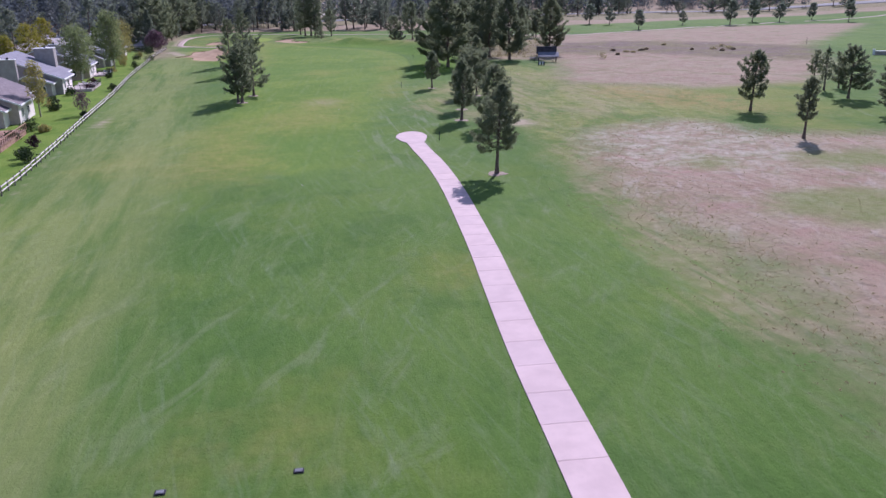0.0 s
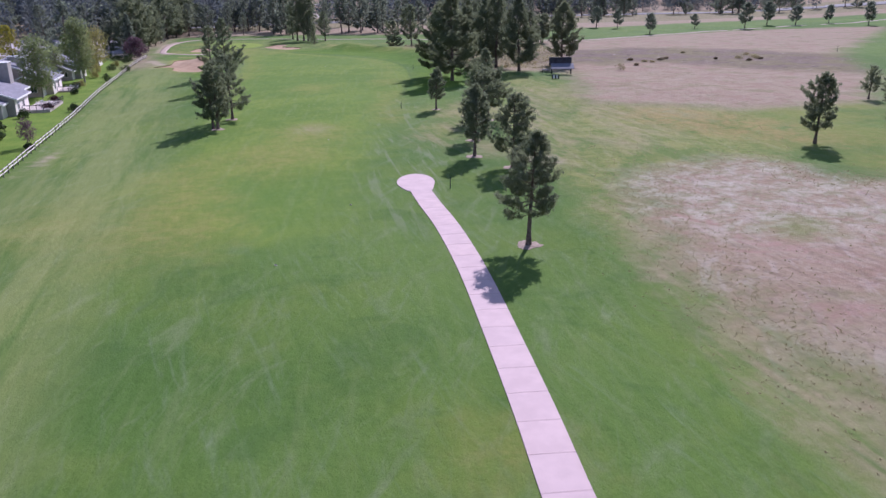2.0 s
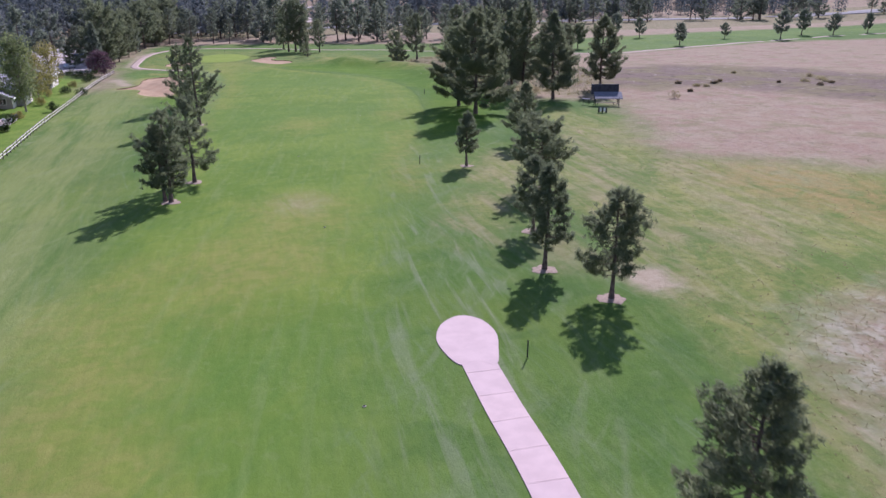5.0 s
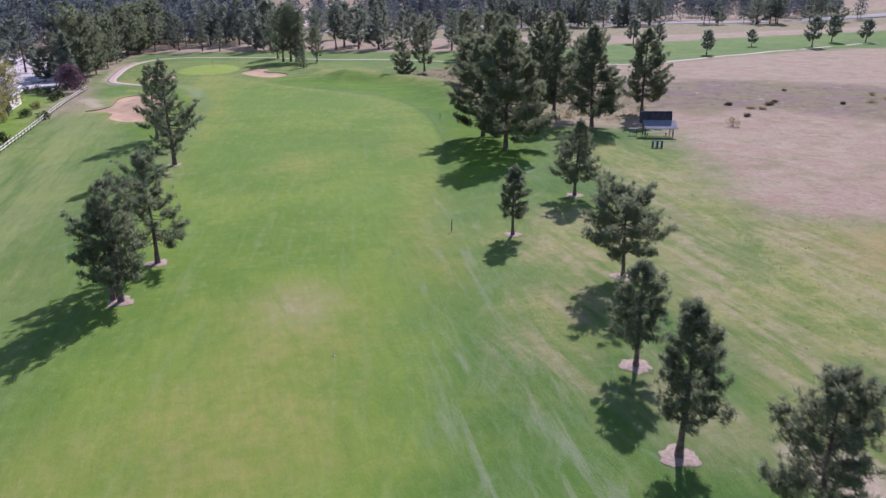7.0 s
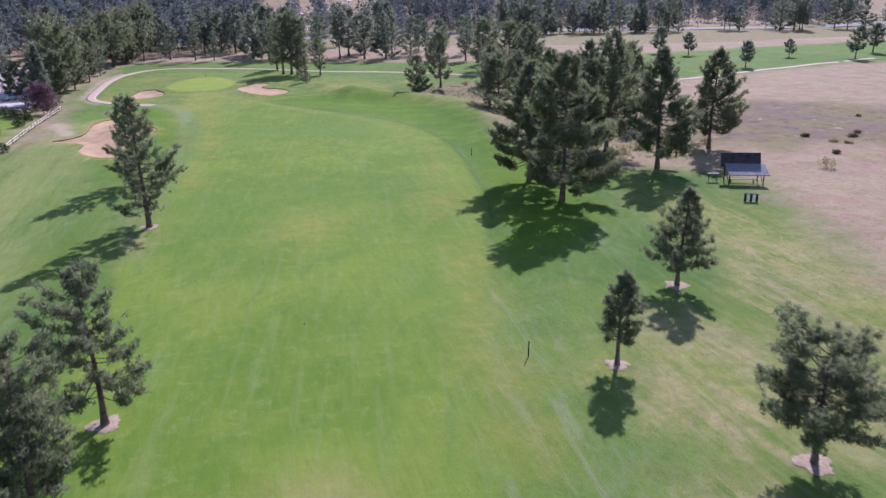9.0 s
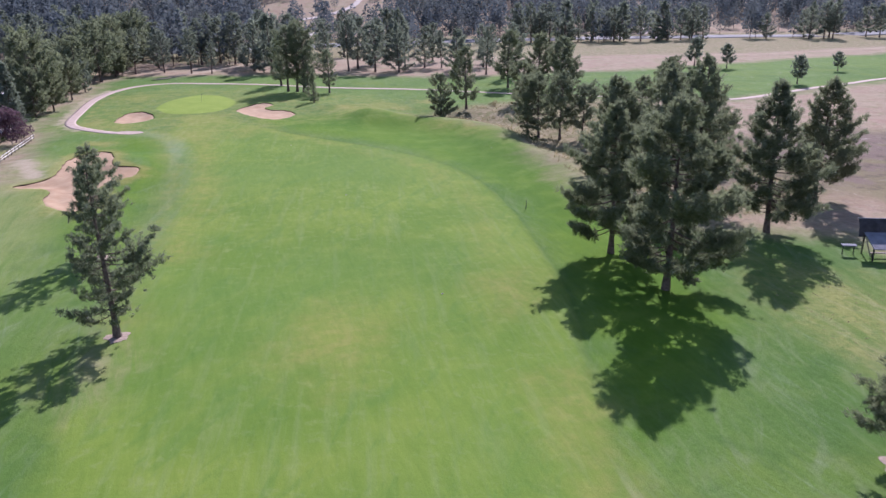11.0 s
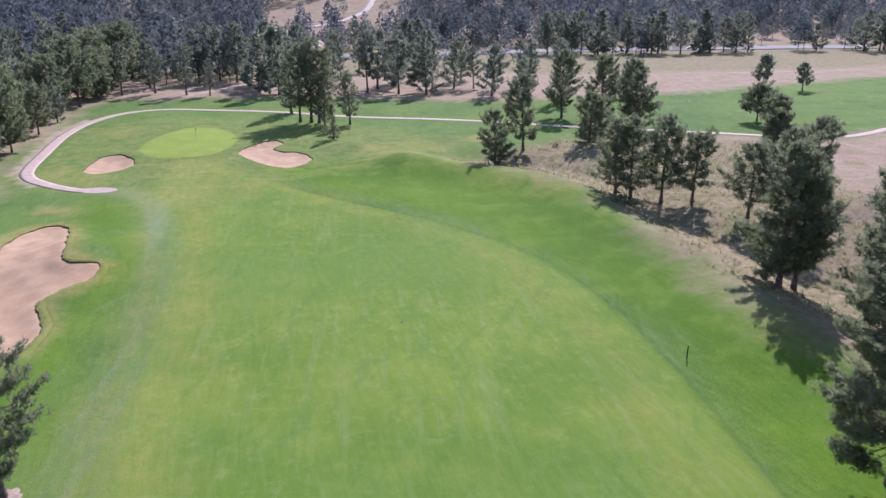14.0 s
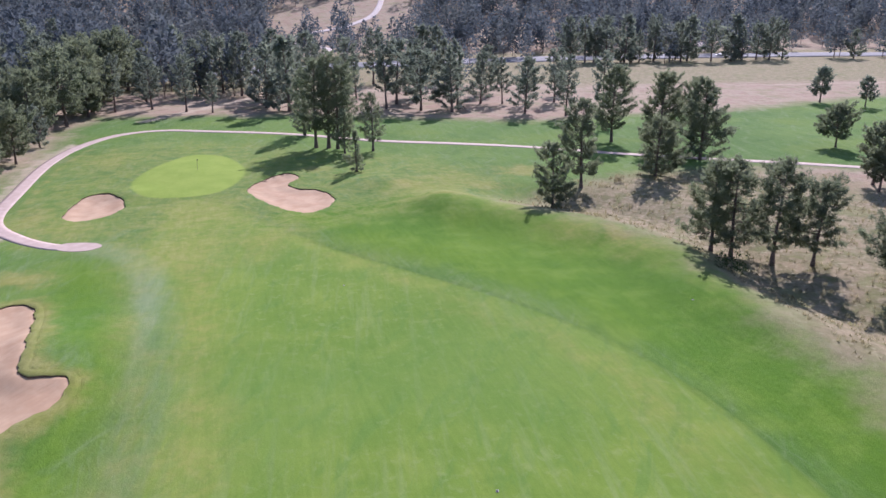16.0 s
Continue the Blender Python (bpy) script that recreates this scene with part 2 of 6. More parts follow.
    tan = m.mix(part_of(m.ramp(cross, 0.52, 0.66), 0.6), tan, (0.23, 0.185, 0.115))
    dry = m.mix(part_of(strawy, 0.92), dry, tan)
    # the hollow in the meadow: darker brush, olive and mauve
    h_edge = m.math("ADD", m.attr("sd_hollow"), m.math("MULTIPLY", warp, 0.8))
    brush = m.mix(m.ramp(m.noise(0.06, 5, rough=0.65), 0.42, 0.56), (0.185, 0.132, 0.11), (0.195, 0.16, 0.088))
    brush = m.mix(part_of(m.ramp(m.noise(0.3, 6, rough=0.75), 0.5, 0.62), 0.75), brush, (0.105, 0.078, 0.06))
    brush = m.mix(part_of(m.ramp(cross, 0.58, 0.68), 0.6), brush, (0.42, 0.36, 0.29))
    dry = m.mix(part_of(m.ramp(h_edge, -10.0, 6.0), 1.0), dry, brush)
    c = m.mix(m.ramp(d_edge, -7.0, 6.0), c, dry)
    # bare soil and gravel
    b_edge = m.math("ADD", m.attr("sd_bare"), m.math("MULTIPLY", off(m.noise(0.4, 5)), 5.0))
    soil = m.mix(m.ramp(fine, 0.3, 0.7), (0.34, 0.265, 0.185), (0.46, 0.38, 0.28))
    c = m.mix(part_of(m.ramp(b_edge, -1.4, 1.4), 0.9), c, soil)
    # putting surface
    p_edge = m.attr("sd_putt")
    putt = m.mix(m.ramp(mid, 0.35, 0.65), (0.2, 0.275, 0.045), (0.235, 0.305, 0.056))
    c = m.mix(m.ramp(p_edge, -0.5, 0.6), c, putt)
    c = m.mix(m.ramp(fine, 0.25, 0.8, 0.0, m.ramp(m.attr("sd_fair"), -1.0, 1.0, 0.36, 0.2)), c, m.mix(1.0, c, (0.62, 0.62, 0.62), "MULTIPLY"))
    c = m.mix(m.ramp(grit, 0.3, 0.8, 0.0, 0.18), c, m.mix(1.0, c, (0.55, 0.55, 0.5), "MULTIPLY"))
    tall = m.ramp(m.attr("sd_fair"), -1.0, 1.0, 1.0, 0.35)
    m.bump(m.math("MULTIPLY", m.math("ADD", fine, grit), tall), 0.5, 0.12)
    return m.done(c)


def concrete_material(name, a, b):
    m = Nodes(name, 0.85)
    c = m.mix(m.ramp(m.noise(0.7, 6), 0.3, 0.7), a, b)
    c = m.mix(m.math("MULTIPLY", m.each(), 0.3), c, (0.47, 0.365, 0.365))
    c = m.mix(m.ramp(m.noise(14.0, 4), 0.55, 0.85, 0.0, 0.25), c, (0.3, 0.25, 0.24))
    m.bump(m.noise(30.0, 3), 0.2, 0.01)
    return m.done(c)


def plain_material(name, a, b, scale=2.0, rough=0.8, metal=0.0, bump=0.15):
    m = Nodes(name, rough)
    m.bsdf.inputs["Metallic"].default_value = metal
    c = m.mix(m.ramp(m.noise(scale, 6), 0.3, 0.7), a, b)
    c = m.mix(m.ramp(m.noise(scale * 9, 3), 0.5, 0.9, 0.0, 0.3), c, tuple(v * 0.6 for v in a))
    m.bump(m.noise(scale * 12, 3), bump, 0.02)
    return m.done(c)


def leaf_material(name, dark, light, tip, glow=0.25):
    """Foliage: each needle bunch or leaf takes its own shade, and passes a little light."""
    m = Nodes(name, 0.7)
    c = m.mix(m.island(), dark, light)
    c = m.mix(m.ramp(m.noise(0.6, 3), 0.5, 0.75, 0.0, 0.6), c, tip)
    c = m.mix(m.math("MULTIPLY", m.each(), 0.35), c, tip)
    m.done(c)
    tr = m.tree.nodes.new("ShaderNodeBsdfTranslucent")
    m.put(tr.inputs["Color"], m.mix(1.0, c, (1.1, 1.15, 0.92), "MULTIPLY"))
    ms = m.tree.nodes.new("ShaderNodeMixShader")
    ms.inputs[0].default_value = glow
    out = m.tree.nodes["Material Output"]
    m.tree.links.new(m.bsdf.outputs[0], ms.inputs[1])
    m.tree.links.new(tr.outputs[0], ms.inputs[2])
    m.tree.links.new(ms.outputs[0], out.inputs[0])
    return m.mat


def hazed_hill_material():
    """Distant pine crowns: one tone to a tree, with little spread within it. Haze is painted in as blue."""
    m = Nodes("hazed_hill_needles", 0.8)
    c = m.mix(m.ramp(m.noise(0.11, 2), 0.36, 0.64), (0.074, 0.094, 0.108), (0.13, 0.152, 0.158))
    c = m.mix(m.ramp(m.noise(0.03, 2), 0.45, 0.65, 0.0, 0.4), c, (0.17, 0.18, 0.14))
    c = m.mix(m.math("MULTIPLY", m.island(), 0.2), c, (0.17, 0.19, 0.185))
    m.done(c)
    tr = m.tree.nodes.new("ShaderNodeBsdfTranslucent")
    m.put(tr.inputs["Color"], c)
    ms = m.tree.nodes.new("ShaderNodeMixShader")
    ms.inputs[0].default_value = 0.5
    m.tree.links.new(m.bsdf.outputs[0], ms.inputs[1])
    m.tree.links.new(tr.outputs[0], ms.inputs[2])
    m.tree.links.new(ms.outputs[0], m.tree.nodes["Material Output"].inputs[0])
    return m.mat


def sand_material():
    m = Nodes("sand", 0.95)
    rake = m.noise(1.0, 4, m.coords((5.0, 0.6, 1), radians(40)), 0.6)
    c = m.mix(m.ramp(m.noise(0.4, 5), 0.3, 0.7), (0.36, 0.232, 0.135), (0.44, 0.31, 0.19))
    c = m.mix(m.ramp(rake, 0.4, 0.7, 0.0, 0.35), c, (0.29, 0.195, 0.12))
    m.bump(rake, 0.4, 0.08)
    return m.done(c)


def shingle_material(name, a, b):
    m = Nodes(name, 0.85)
    rows = m.noise(1.0, 3, m.coords((3.0, 3.0, 9.0)), 0.6)
    c = m.mix(m.ramp(m.noise(0.8, 4), 0.3, 0.7), a, b)
    c = m.mix(m.ramp(rows, 0.4, 0.65, 0.0, 0.5), c, tuple(v * 0.55 for v in a))
    m.bump(rows, 0.5, 0.03)
    return m.done(c)


def glass_material():
    m = Nodes("window_glass", 0.05)
    m.bsdf.inputs["Specular IOR Level"].default_value = 0.6
    return m.done(m.mix(m.noise(0.8, 2), (0.02, 0.025, 0.03), (0.06, 0.07, 0.08)))


TURF = ground_material()
SLAB = concrete_material("pink_concrete", (0.53, 0.4, 0.375), (0.61, 0.465, 0.435))
PALE = concrete_material("pale_concrete", (0.365, 0.275, 0.215), (0.44, 0.34, 0.275))
SAND = sand_material()
NEEDLE = leaf_material("pine_needles", (0.105, 0.126, 0.094), (0.222, 0.244, 0.168), (0.25, 0.264, 0.168), 0.6)
# bluer than the near needles: distance haze put into the colour
NEEDLE_FAR_HAZE = leaf_material("hazed_far_needles", (0.115, 0.138, 0.126), (0.2, 0.224, 0.19), (0.225, 0.24, 0.195), 0.6)
NEEDLE_HILL_HAZE = hazed_hill_material()
LEAF = leaf_material("broad_leaves", (0.05, 0.08, 0.02), (0.12, 0.16, 0.045), (0.16, 0.19, 0.06), 0.35)
LEAF_SAGE = leaf_material("grey_green_leaves", (0.125, 0.155, 0.075), (0.24, 0.28, 0.14), (0.3, 0.315, 0.155), 0.5)
LEAF_PURPLE = leaf_material("purple_leaves", (0.085, 0.045, 0.07), (0.185, 0.11, 0.15), (0.2, 0.13, 0.16), 0.4)
LEAF_YELLOW = leaf_material("yellowing_leaves", (0.16, 0.17, 0.025), (0.32, 0.3, 0.05), (0.36, 0.28, 0.05), 0.35)
LEAF_OLIVE = leaf_material("olive_leaves", (0.19, 0.175, 0.062), (0.34, 0.305, 0.12), (0.38, 0.32, 0.12), 0.5)
LEAF_BROWN = leaf_material("dry_tussock_blades", (0.16, 0.115, 0.085), (0.26, 0.2, 0.14), (0.27, 0.22, 0.13), 0.4)
LEAF_RED = leaf_material("dark_red_leaves", (0.045, 0.018, 0.03), (0.11, 0.045, 0.07), (0.13, 0.07, 0.085), 0.25)
LEAF_BUSH = leaf_material("shrub_leaves", (0.02, 0.04, 0.012), (0.06, 0.09, 0.03), (0.08, 0.1, 0.04), 0.2)
STRAW = leaf_material("weed_stalks", (0.2, 0.165, 0.11), (0.36, 0.3, 0.21), (0.24, 0.23, 0.11), 0.6)
BARK = plain_material("pine_bark", (0.085, 0.064, 0.055), (0.19, 0.14, 0.118), 3.0, 0.95, bump=0.6)
BARK_PALE = plain_material("pale_bark", (0.2, 0.17, 0.14), (0.34, 0.3, 0.26), 3.0, 0.9, bump=0.4)
MULCH = plain_material("pale_mulch", (0.25, 0.19, 0.145), (0.38, 0.3, 0.235), 4.0, 0.95, bump=0.6)
FACE_BROWN = plain_material("dark_brown", (0.1, 0.065, 0.04), (0.17, 0.115, 0.075), 3.0, 0.95, bump=0.6)
POST = plain_material("weathered_post", (0.16, 0.13, 0.11), (0.3, 0.26, 0.22), 4.0, 0.9)
RAIL = plain_material("pale_rail", (0.5, 0.46, 0.4), (0.68, 0.64, 0.58), 4.0, 0.85)
ROOF_GREY = shingle_material("grey_shingle", (0.2, 0.195, 0.22), (0.27, 0.26, 0.29))
ROOF_BROWN = shingle_material("brown_shingle", (0.17, 0.14, 0.145), (0.23, 0.19, 0.195))
SIDING = plain_material("beige_siding", (0.47, 0.37, 0.32), (0.57, 0.46, 0.4), 1.0, 0.8)
# cream house walls, and the sunlit tone painted on walls towards the course
SIDING_PALE = plain_material("cream_and_sunlit_siding", (0.7, 0.64, 0.58), (0.8, 0.74, 0.67), 1.0, 0.8)
SIDING_GREY = plain_material("grey_siding", (0.3, 0.27, 0.26), (0.38, 0.35, 0.33), 1.0, 0.8)
TRIM = plain_material("white_trim", (0.74, 0.73, 0.7), (0.82, 0.81, 0.78), 2.0, 0.6)
DECKWOOD = plain_material("red_brown_deck_wood", (0.27, 0.15, 0.1), (0.4, 0.25, 0.18), 3.0, 0.8)
PATIO = plain_material("patio_stone", (0.42, 0.36, 0.33), (0.55, 0.48, 0.44), 2.0, 0.85)
GLASS = glass_material()
DARK = plain_material("dark_paint", (0.018, 0.018, 0.022), (0.035, 0.034, 0.04), 3.0, 0.6)
STEEL = plain_material("galvanised_roof_sheet", (0.17, 0.17, 0.19), (0.24, 0.24, 0.265), 1.5, 0.95, 0.0)
ASPHALT = plain_material("asphalt", (0.15, 0.147, 0.145), (0.21, 0.205, 0.2), 0.5, 0.9, bump=0.3)
LOT = plain_material("pale_worn_asphalt", (0.4, 0.355, 0.345), (0.5, 0.45, 0.435), 0.4, 0.9, bump=0.3)
PANEL = plain_material("dark_grey_sheet", (0.06, 0.06, 0.072), (0.1, 0.1, 0.115), 1.5, 0.8)
GRAVEL = plain_material("gravel", (0.4, 0.34, 0.29), (0.55, 0.48, 0.42), 1.0, 0.95, bump=0.4)
BLACK = plain_material("black_rubber", (0.015, 0.015, 0.015), (0.03, 0.03, 0.03), 3.0, 0.8)
WHITE = plain_material("white_paint", (0.75, 0.75, 0.74), (0.82, 0.82, 0.8), 2.0, 0.4)
BLUE = plain_material("blue_car_paint", (0.05, 0.08, 0.16), (0.07, 0.11, 0.2), 2.0, 0.3)
SILVER = plain_material("silver_car_paint", (0.42, 0.43, 0.45), (0.52, 0.53, 0.55), 2.0, 0.3, 0.4)
STONE = plain_material("grey_stone", (0.3, 0.27, 0.25), (0.45, 0.41, 0.38), 1.5, 0.9, bump=0.6)

# ---------------------------------------------------------------- shapes of the land
def spline(points, step=1.0, closed=False):
    """A smooth line through a few points."""
    p = np.array(points, float)
    n = len(p)
    out = []
    for k in range(n if closed else n - 1):
        a, b, c, d = (p[(k + j) % n] if closed else p[min(max(k + j, 0), n - 1)] for j in (-1, 0, 1, 2))
        count = max(2, int(np.linalg.norm(c - b) / step))
        t = np.linspace(0, 1, count, endpoint=False)[:, None]
        out.append(0.5 * (2 * b + (c - a) * t + (2 * a - 5 * b + 4 * c - d) * t**2 + (3 * b - 3 * c + d - a) * t**3))
    if not closed:
        out.append(p[-1:])
    return np.concatenate(out)


def signed(points, x, y):
    """Distance to a closed outline, positive inside."""
    px, py = np.asarray(points, float).T
    best, inside = np.full(x.shape, 1e9), np.zeros(x.shape, bool)
    for k in range(len(px)):
        ax, ay, bx, by = px[k - 1], py[k - 1], px[k], py[k]
        ex, ey = bx - ax, by - ay
        t = np.clip(((x - ax) * ex + (y - ay) * ey) / (ex * ex + ey * ey + 1e-12), 0, 1)
        best = np.minimum(best, np.hypot(x - ax - t * ex, y - ay - t * ey))
        if ay != by:
            inside ^= ((ay > y) != (by > y)) & (x < ax + (y - ay) / (by - ay) * ex)
    return np.where(inside, best, -best)


def along(points, x, y, half):
    """Like signed(), for a band round an open line."""
    p = np.asarray(points, float)
    best = np.full(x.shape, 1e9)
    for (ax, ay), (bx, by) in zip(p[:-1], p[1:]):
        ex, ey = bx - ax, by - ay
        t = np.clip(((x - ax) * ex + (y - ay) * ey) / (ex * ex + ey * ey + 1e-12), 0, 1)
        best = np.minimum(best, np.hypot(x - ax - t * ex, y - ay - t * ey))
    return half - best


BUNKERS = {
    "kidney": [(-25.3, 348.5), (-23.8, 355.5), (-19.5, 360.6), (-16.4, 358.6), (-18.3, 353), (-16.2, 349.6), (-12.6, 348), (-10.1, 342), (-11.6, 335.6), (-15.2, 333), (-20.3, 338)],
    "small": [(-53.3, 342), (-52.6, 348.5), (-49.5, 349.8), (-45.8, 346), (-44.6, 340.5), (-46.6, 335.5), (-50, 333.8), (-52.7, 336)],
    "large": [(-53.2, 271.9), (-48.8, 277.3), (-50.4, 291.2), (-48.5, 298.9), (-44.5, 298.3), (-40.1, 283.3), (-39.1, 278.9), (-35.1, 278.6), (-35.2, 274.7), (-39.0, 269.2), (-36.8, 262.8), (-37.4, 256.3), (-42.0, 257.2), (-45.8, 262.4), (-47.0, 268.9)],
}
BUNKERS = {k: spline(v, 0.5, True) for k, v in BUNKERS.items()}
GREEN = spline([(-47, 358), (-45.5, 370), (-40, 383), (-33, 381), (-28, 370), (-27, 360), (-30, 349), (-36.5, 346), (-43.5, 348)], 1.5, True)
FAIRWAY = spline([(-19, 110), (-22, 150), (-24, 215), (-25.5, 254), (-27.5, 280), (-31, 297), (-36, 312), (-37, 330), (-36, 343), (-30, 342), (-20, 327), (-9, 312), (2, 300), (13, 286), (18.7, 275), (22, 261), (22.8, 248), (22.2, 234), (20.6, 214), (16.2, 193), (12.3, 175), (9, 158), (6, 125), (0, 95), (-10, 90)], 4, True)
SEAM = [(-14, 318), (-9, 312), (2, 300), (7.1, 295), (13, 286), (18.7, 275), (22, 261), (22.8, 248), (22.2, 234), (20.6, 214), (17, 197)]
DRY_NEAR = [(28.5, 10), (30, 40), (30.5, 58), (30, 75), (33, 92), (39, 110), (56, 114), (58, 103), (78, 97), (130, 92), (220, 60), (220, -40), (32, -40)]
DRY_FAR = [(52, 168), (76, 155), (100, 153), (130, 190), (165, 255), (215, 310), (280, 384), (206, 384), (150, 361), (112, 344), (88, 352), (60, 352), (36, 346), (19, 334), (28, 321), (36.5, 309), (38, 284), (37, 262), (38, 245), (46, 232), (66, 226)]
DRY_NORTH = [(-75, 442), (-20, 437), (12, 427), (47, 416), (75, 424), (118, 428), (180, 452), (240, 470), (340, 500), (700, 560), (700, 900), (900, 3000), (-2500, 3000), (-2500, 330), (-120, 330), (-73, 352), (-70, 380), (-76, 412)]
DRY_WEST = [(-59.5, 264), (-57.5, 274), (-57, 286), (-60, 298), (-66, 322), (-71, 345), (-79, 320), (-68, 308), (-63, 285)]
VERGE = [(-80, 490), (-26, 496), (15, 500), (51, 508), (89, 492), (207, 494), (330, 528), (480, 560), (480, 640), (300, 650), (60, 650), (-40, 640), (-120, 560)]
STRAW_BANK = [(18, 336), (30, 322), (38, 308), (39, 285), (38, 262), (46, 240), (64, 236), (72, 262), (80, 290), (86, 345), (60, 352), (36, 347)]
WORN = [(27, 84), (38, 108), (60, 112), (70, 128), (76, 158), (54, 170), (56, 196), (54, 214), (44, 224), (40, 200), (40, 168), (34, 132), (28, 110)]
WORN_PATCHES = [(26, 163, 10), (20, 146, 7), (33, 158, 8), (35, 142, 8), (-42, 262, 8)]
TAN_PATCHES = [(25.5, 158, 4.5), (29.5, 169, 4), (22, 146, 3.5), (34, 150, 3), (24, 130, 3), (54, 158, 7), (50, 140, 5), (60, 150, 6), (44, 128, 4), (30, 122, 3), (-3, 150, 2), (16, 137, 3), (47, 262, 3), (-24, 206, 2.5)]
# the patches near CREST paint its sunlit lime; the others are yellowing turf
YELLOW = [(-16, 96, 7), (-18, 117, 5), (-16, 107, 5), (-7, 130, 7), (-3, 146, 6), (-4, 208, 4), (14.7, 217, 3), (-16, 128, 3), (-27, 100, 5), (60, 138, 8), (50, 150, 6), (7, 345, 6), (-31, 316, 6), (-32, 336, 6), (-20, 318, 3), (-56, 380, 5), (-50, 330, 4), (12, 352, 5), (18.8, 327.8, 3), (24, 317, 3), (31, 306, 3), (66, 128, 5), (80, 126, 8), (84, 146, 9), (96, 156, 7), (72, 108, 5), (-3, 33, 1), (-8, 30, 1), (9, 53, 1.5)]
APRON = [(-60, 330), (-46, 322), (-37, 312), (-22, 322), (-8, 328), (4, 333), (18, 330), (24, 345), (10, 372), (-8, 378), (-24, 392), (-44, 402), (-60, 392), (-63, 360)]
LUSH = [
    [(16, 185), (22, 215), (25, 250), (22, 270), (14, 290), (4, 303), (-8, 316), (-20, 332), (-12, 336), (2, 342), (14, 334), (26, 326), (35, 313), (38, 290), (37, 262), (40, 235), (34, 205)],
    [(-32, 235), (-32, 285), (-40, 312), (-45, 314), (-44, 302), (-38, 287), (-34, 282), (-36, 262), (-40, 250)],
]
YARD = [(-34.8, 62), (-36.7, 84.6), (-38.4, 99.5), (-41.8, 126.4), (-47.7, 172.5), (-53.5, 214), (-59.2, 262), (-64.2, 305), (-80, 305), (-70, 200), (-62, 62)]
WHEELS = [[(11.0, 115.5), (9.9, 122), (8.2, 133), (7.6, 150), (8.4, 172)], [(12.6, 112), (11.4, 124), (10.0, 137), (9.8, 152)]]
TRACKED = [(0, 100), (5, 150), (6, 215), (16, 215), (19, 150), (17, 112), (9, 90)]
BACK_PATH = spline([(-44, 320), (-49.5, 321), (-56, 326), (-62.6, 336), (-65.5, 355), (-67.8, 378), (-66.5, 396), (-61, 411), (-52, 416.5), (-40, 413), (-18.5, 405.5), (1.5, 393.5), (20, 386), (38, 379), (60, 367), (81, 356.5), (112, 346), (143, 361), (186, 381), (235, 404), (290, 424), (362, 470), (460, 520)], 1.5)
CART_PATH = spline([(8.8, -30), (9.3, 0), (10.1, 27), (10.35, 39), (10.85, 50), (11.25, 57.5), (11.65, 68), (11.95, 78), (11.95, 86), (11.65, 94), (11.05, 101), (10.6, 108)], 0.5)
FENCE = spline([(-34.5, 62), (-36.4, 84.6), (-38.1, 99.5), (-41.5, 126.4), (-47.4, 172.5), (-53.2, 214), (-58.9, 262), (-64.8, 318)], 0.5)
ROAD = [(-260, 500), (-120, 545), (-52, 568), (13, 592), (78, 606), (175, 616), (300, 612), (480, 590), (800, 560)]
TRAIL = [(-60, 432), (-26, 489), (15, 492), (51, 500), (89, 484), (124, 488), (166, 485), (207, 486), (330, 520)]
MOUNDS = [(8, 333, 5, 8, 0.9), (-2, 352, 6, 6, 0.7), (-38, 365, 9, 13, 0.5), (-56, 300, 5, 20, 0.7), (-40, 283, 8, 11, 2.3), (-20, 362, 6, 5, 0.5), (-47, 350, 6, 4, 0.6)]


CREST = [(8, 336), (17, 326.5), (25.7, 320), (32, 311.5), (33.6, 302), (33, 292), (34.4, 286.4), (37.5, 280), (39, 274), (39, 262), (36, 248)]
DIP = [(24, 340), (34, 332), (42, 321), (44.5, 307), (44.5, 294), (47, 284), (50, 272), (50, 258)]
SWALE = [(10, 318), (20, 305), (26, 290), (27, 270), (27, 250)]


def smooth(a, b, v):
    t = np.clip((v - a) / (b - a), 0, 1)
    return t * t * (3 - 2 * t)


def ground(x, y):
    """Height of the land: nearly level turf, low mounds, and wooded hills to the north and west."""
    x, y = np.asarray(x, float), np.asarray(y, float)
    z = 0.12 * np.sin(x / 13 + 0.6) * np.sin(y / 19) + 0.07 * np.sin(x / 6.1 + y / 9.3)
    for cx, cy, rx, ry, h in MOUNDS:
        z = z + h * np.exp(-(((x - cx) / rx) ** 2 + ((y - cy) / ry) ** 2))
    z = z + 1.2 * np.exp(-((along(CREST, x, y, 0) / 6.5) ** 2)) - 1.5 * np.exp(-((along(DIP, x, y, 0) / 6.5) ** 2)) - 0.3 * np.exp(-((along(SWALE, x, y, 0) / 7) ** 2))
    rise = np.maximum(0, y - 640 - 0.05 * x)
    z = z + 0.17 * rise**2 / (rise + 60) + 0.02 * rise * np.sin(x / 120 + 1.0)
    west = np.maximum(0, -x - 95) * smooth(300, 520, y + 0.2 * x)
    z = z + 0.10 * west
    east = np.maximum(0, x - 330)
    return z + 0.06 * east * smooth(350, 700, y)


def bunker_depth(x, y):
    """How far the turf sheet is cut away below the sand."""
    cut = np.zeros(np.shape(x))
    for line in BUNKERS.values():
        near = (np.abs(x - line[:, 0].mean()) < 30) & (np.abs(y - line[:, 1].mean()) < 40)
        if near.any():
            sd = np.full(np.shape(x), -9.0)
            sd[near] = signed(line, x[near], y[near])
            cut = np.maximum(cut, smooth(-0.5, 0.3, sd) * 1.3)
    return cut


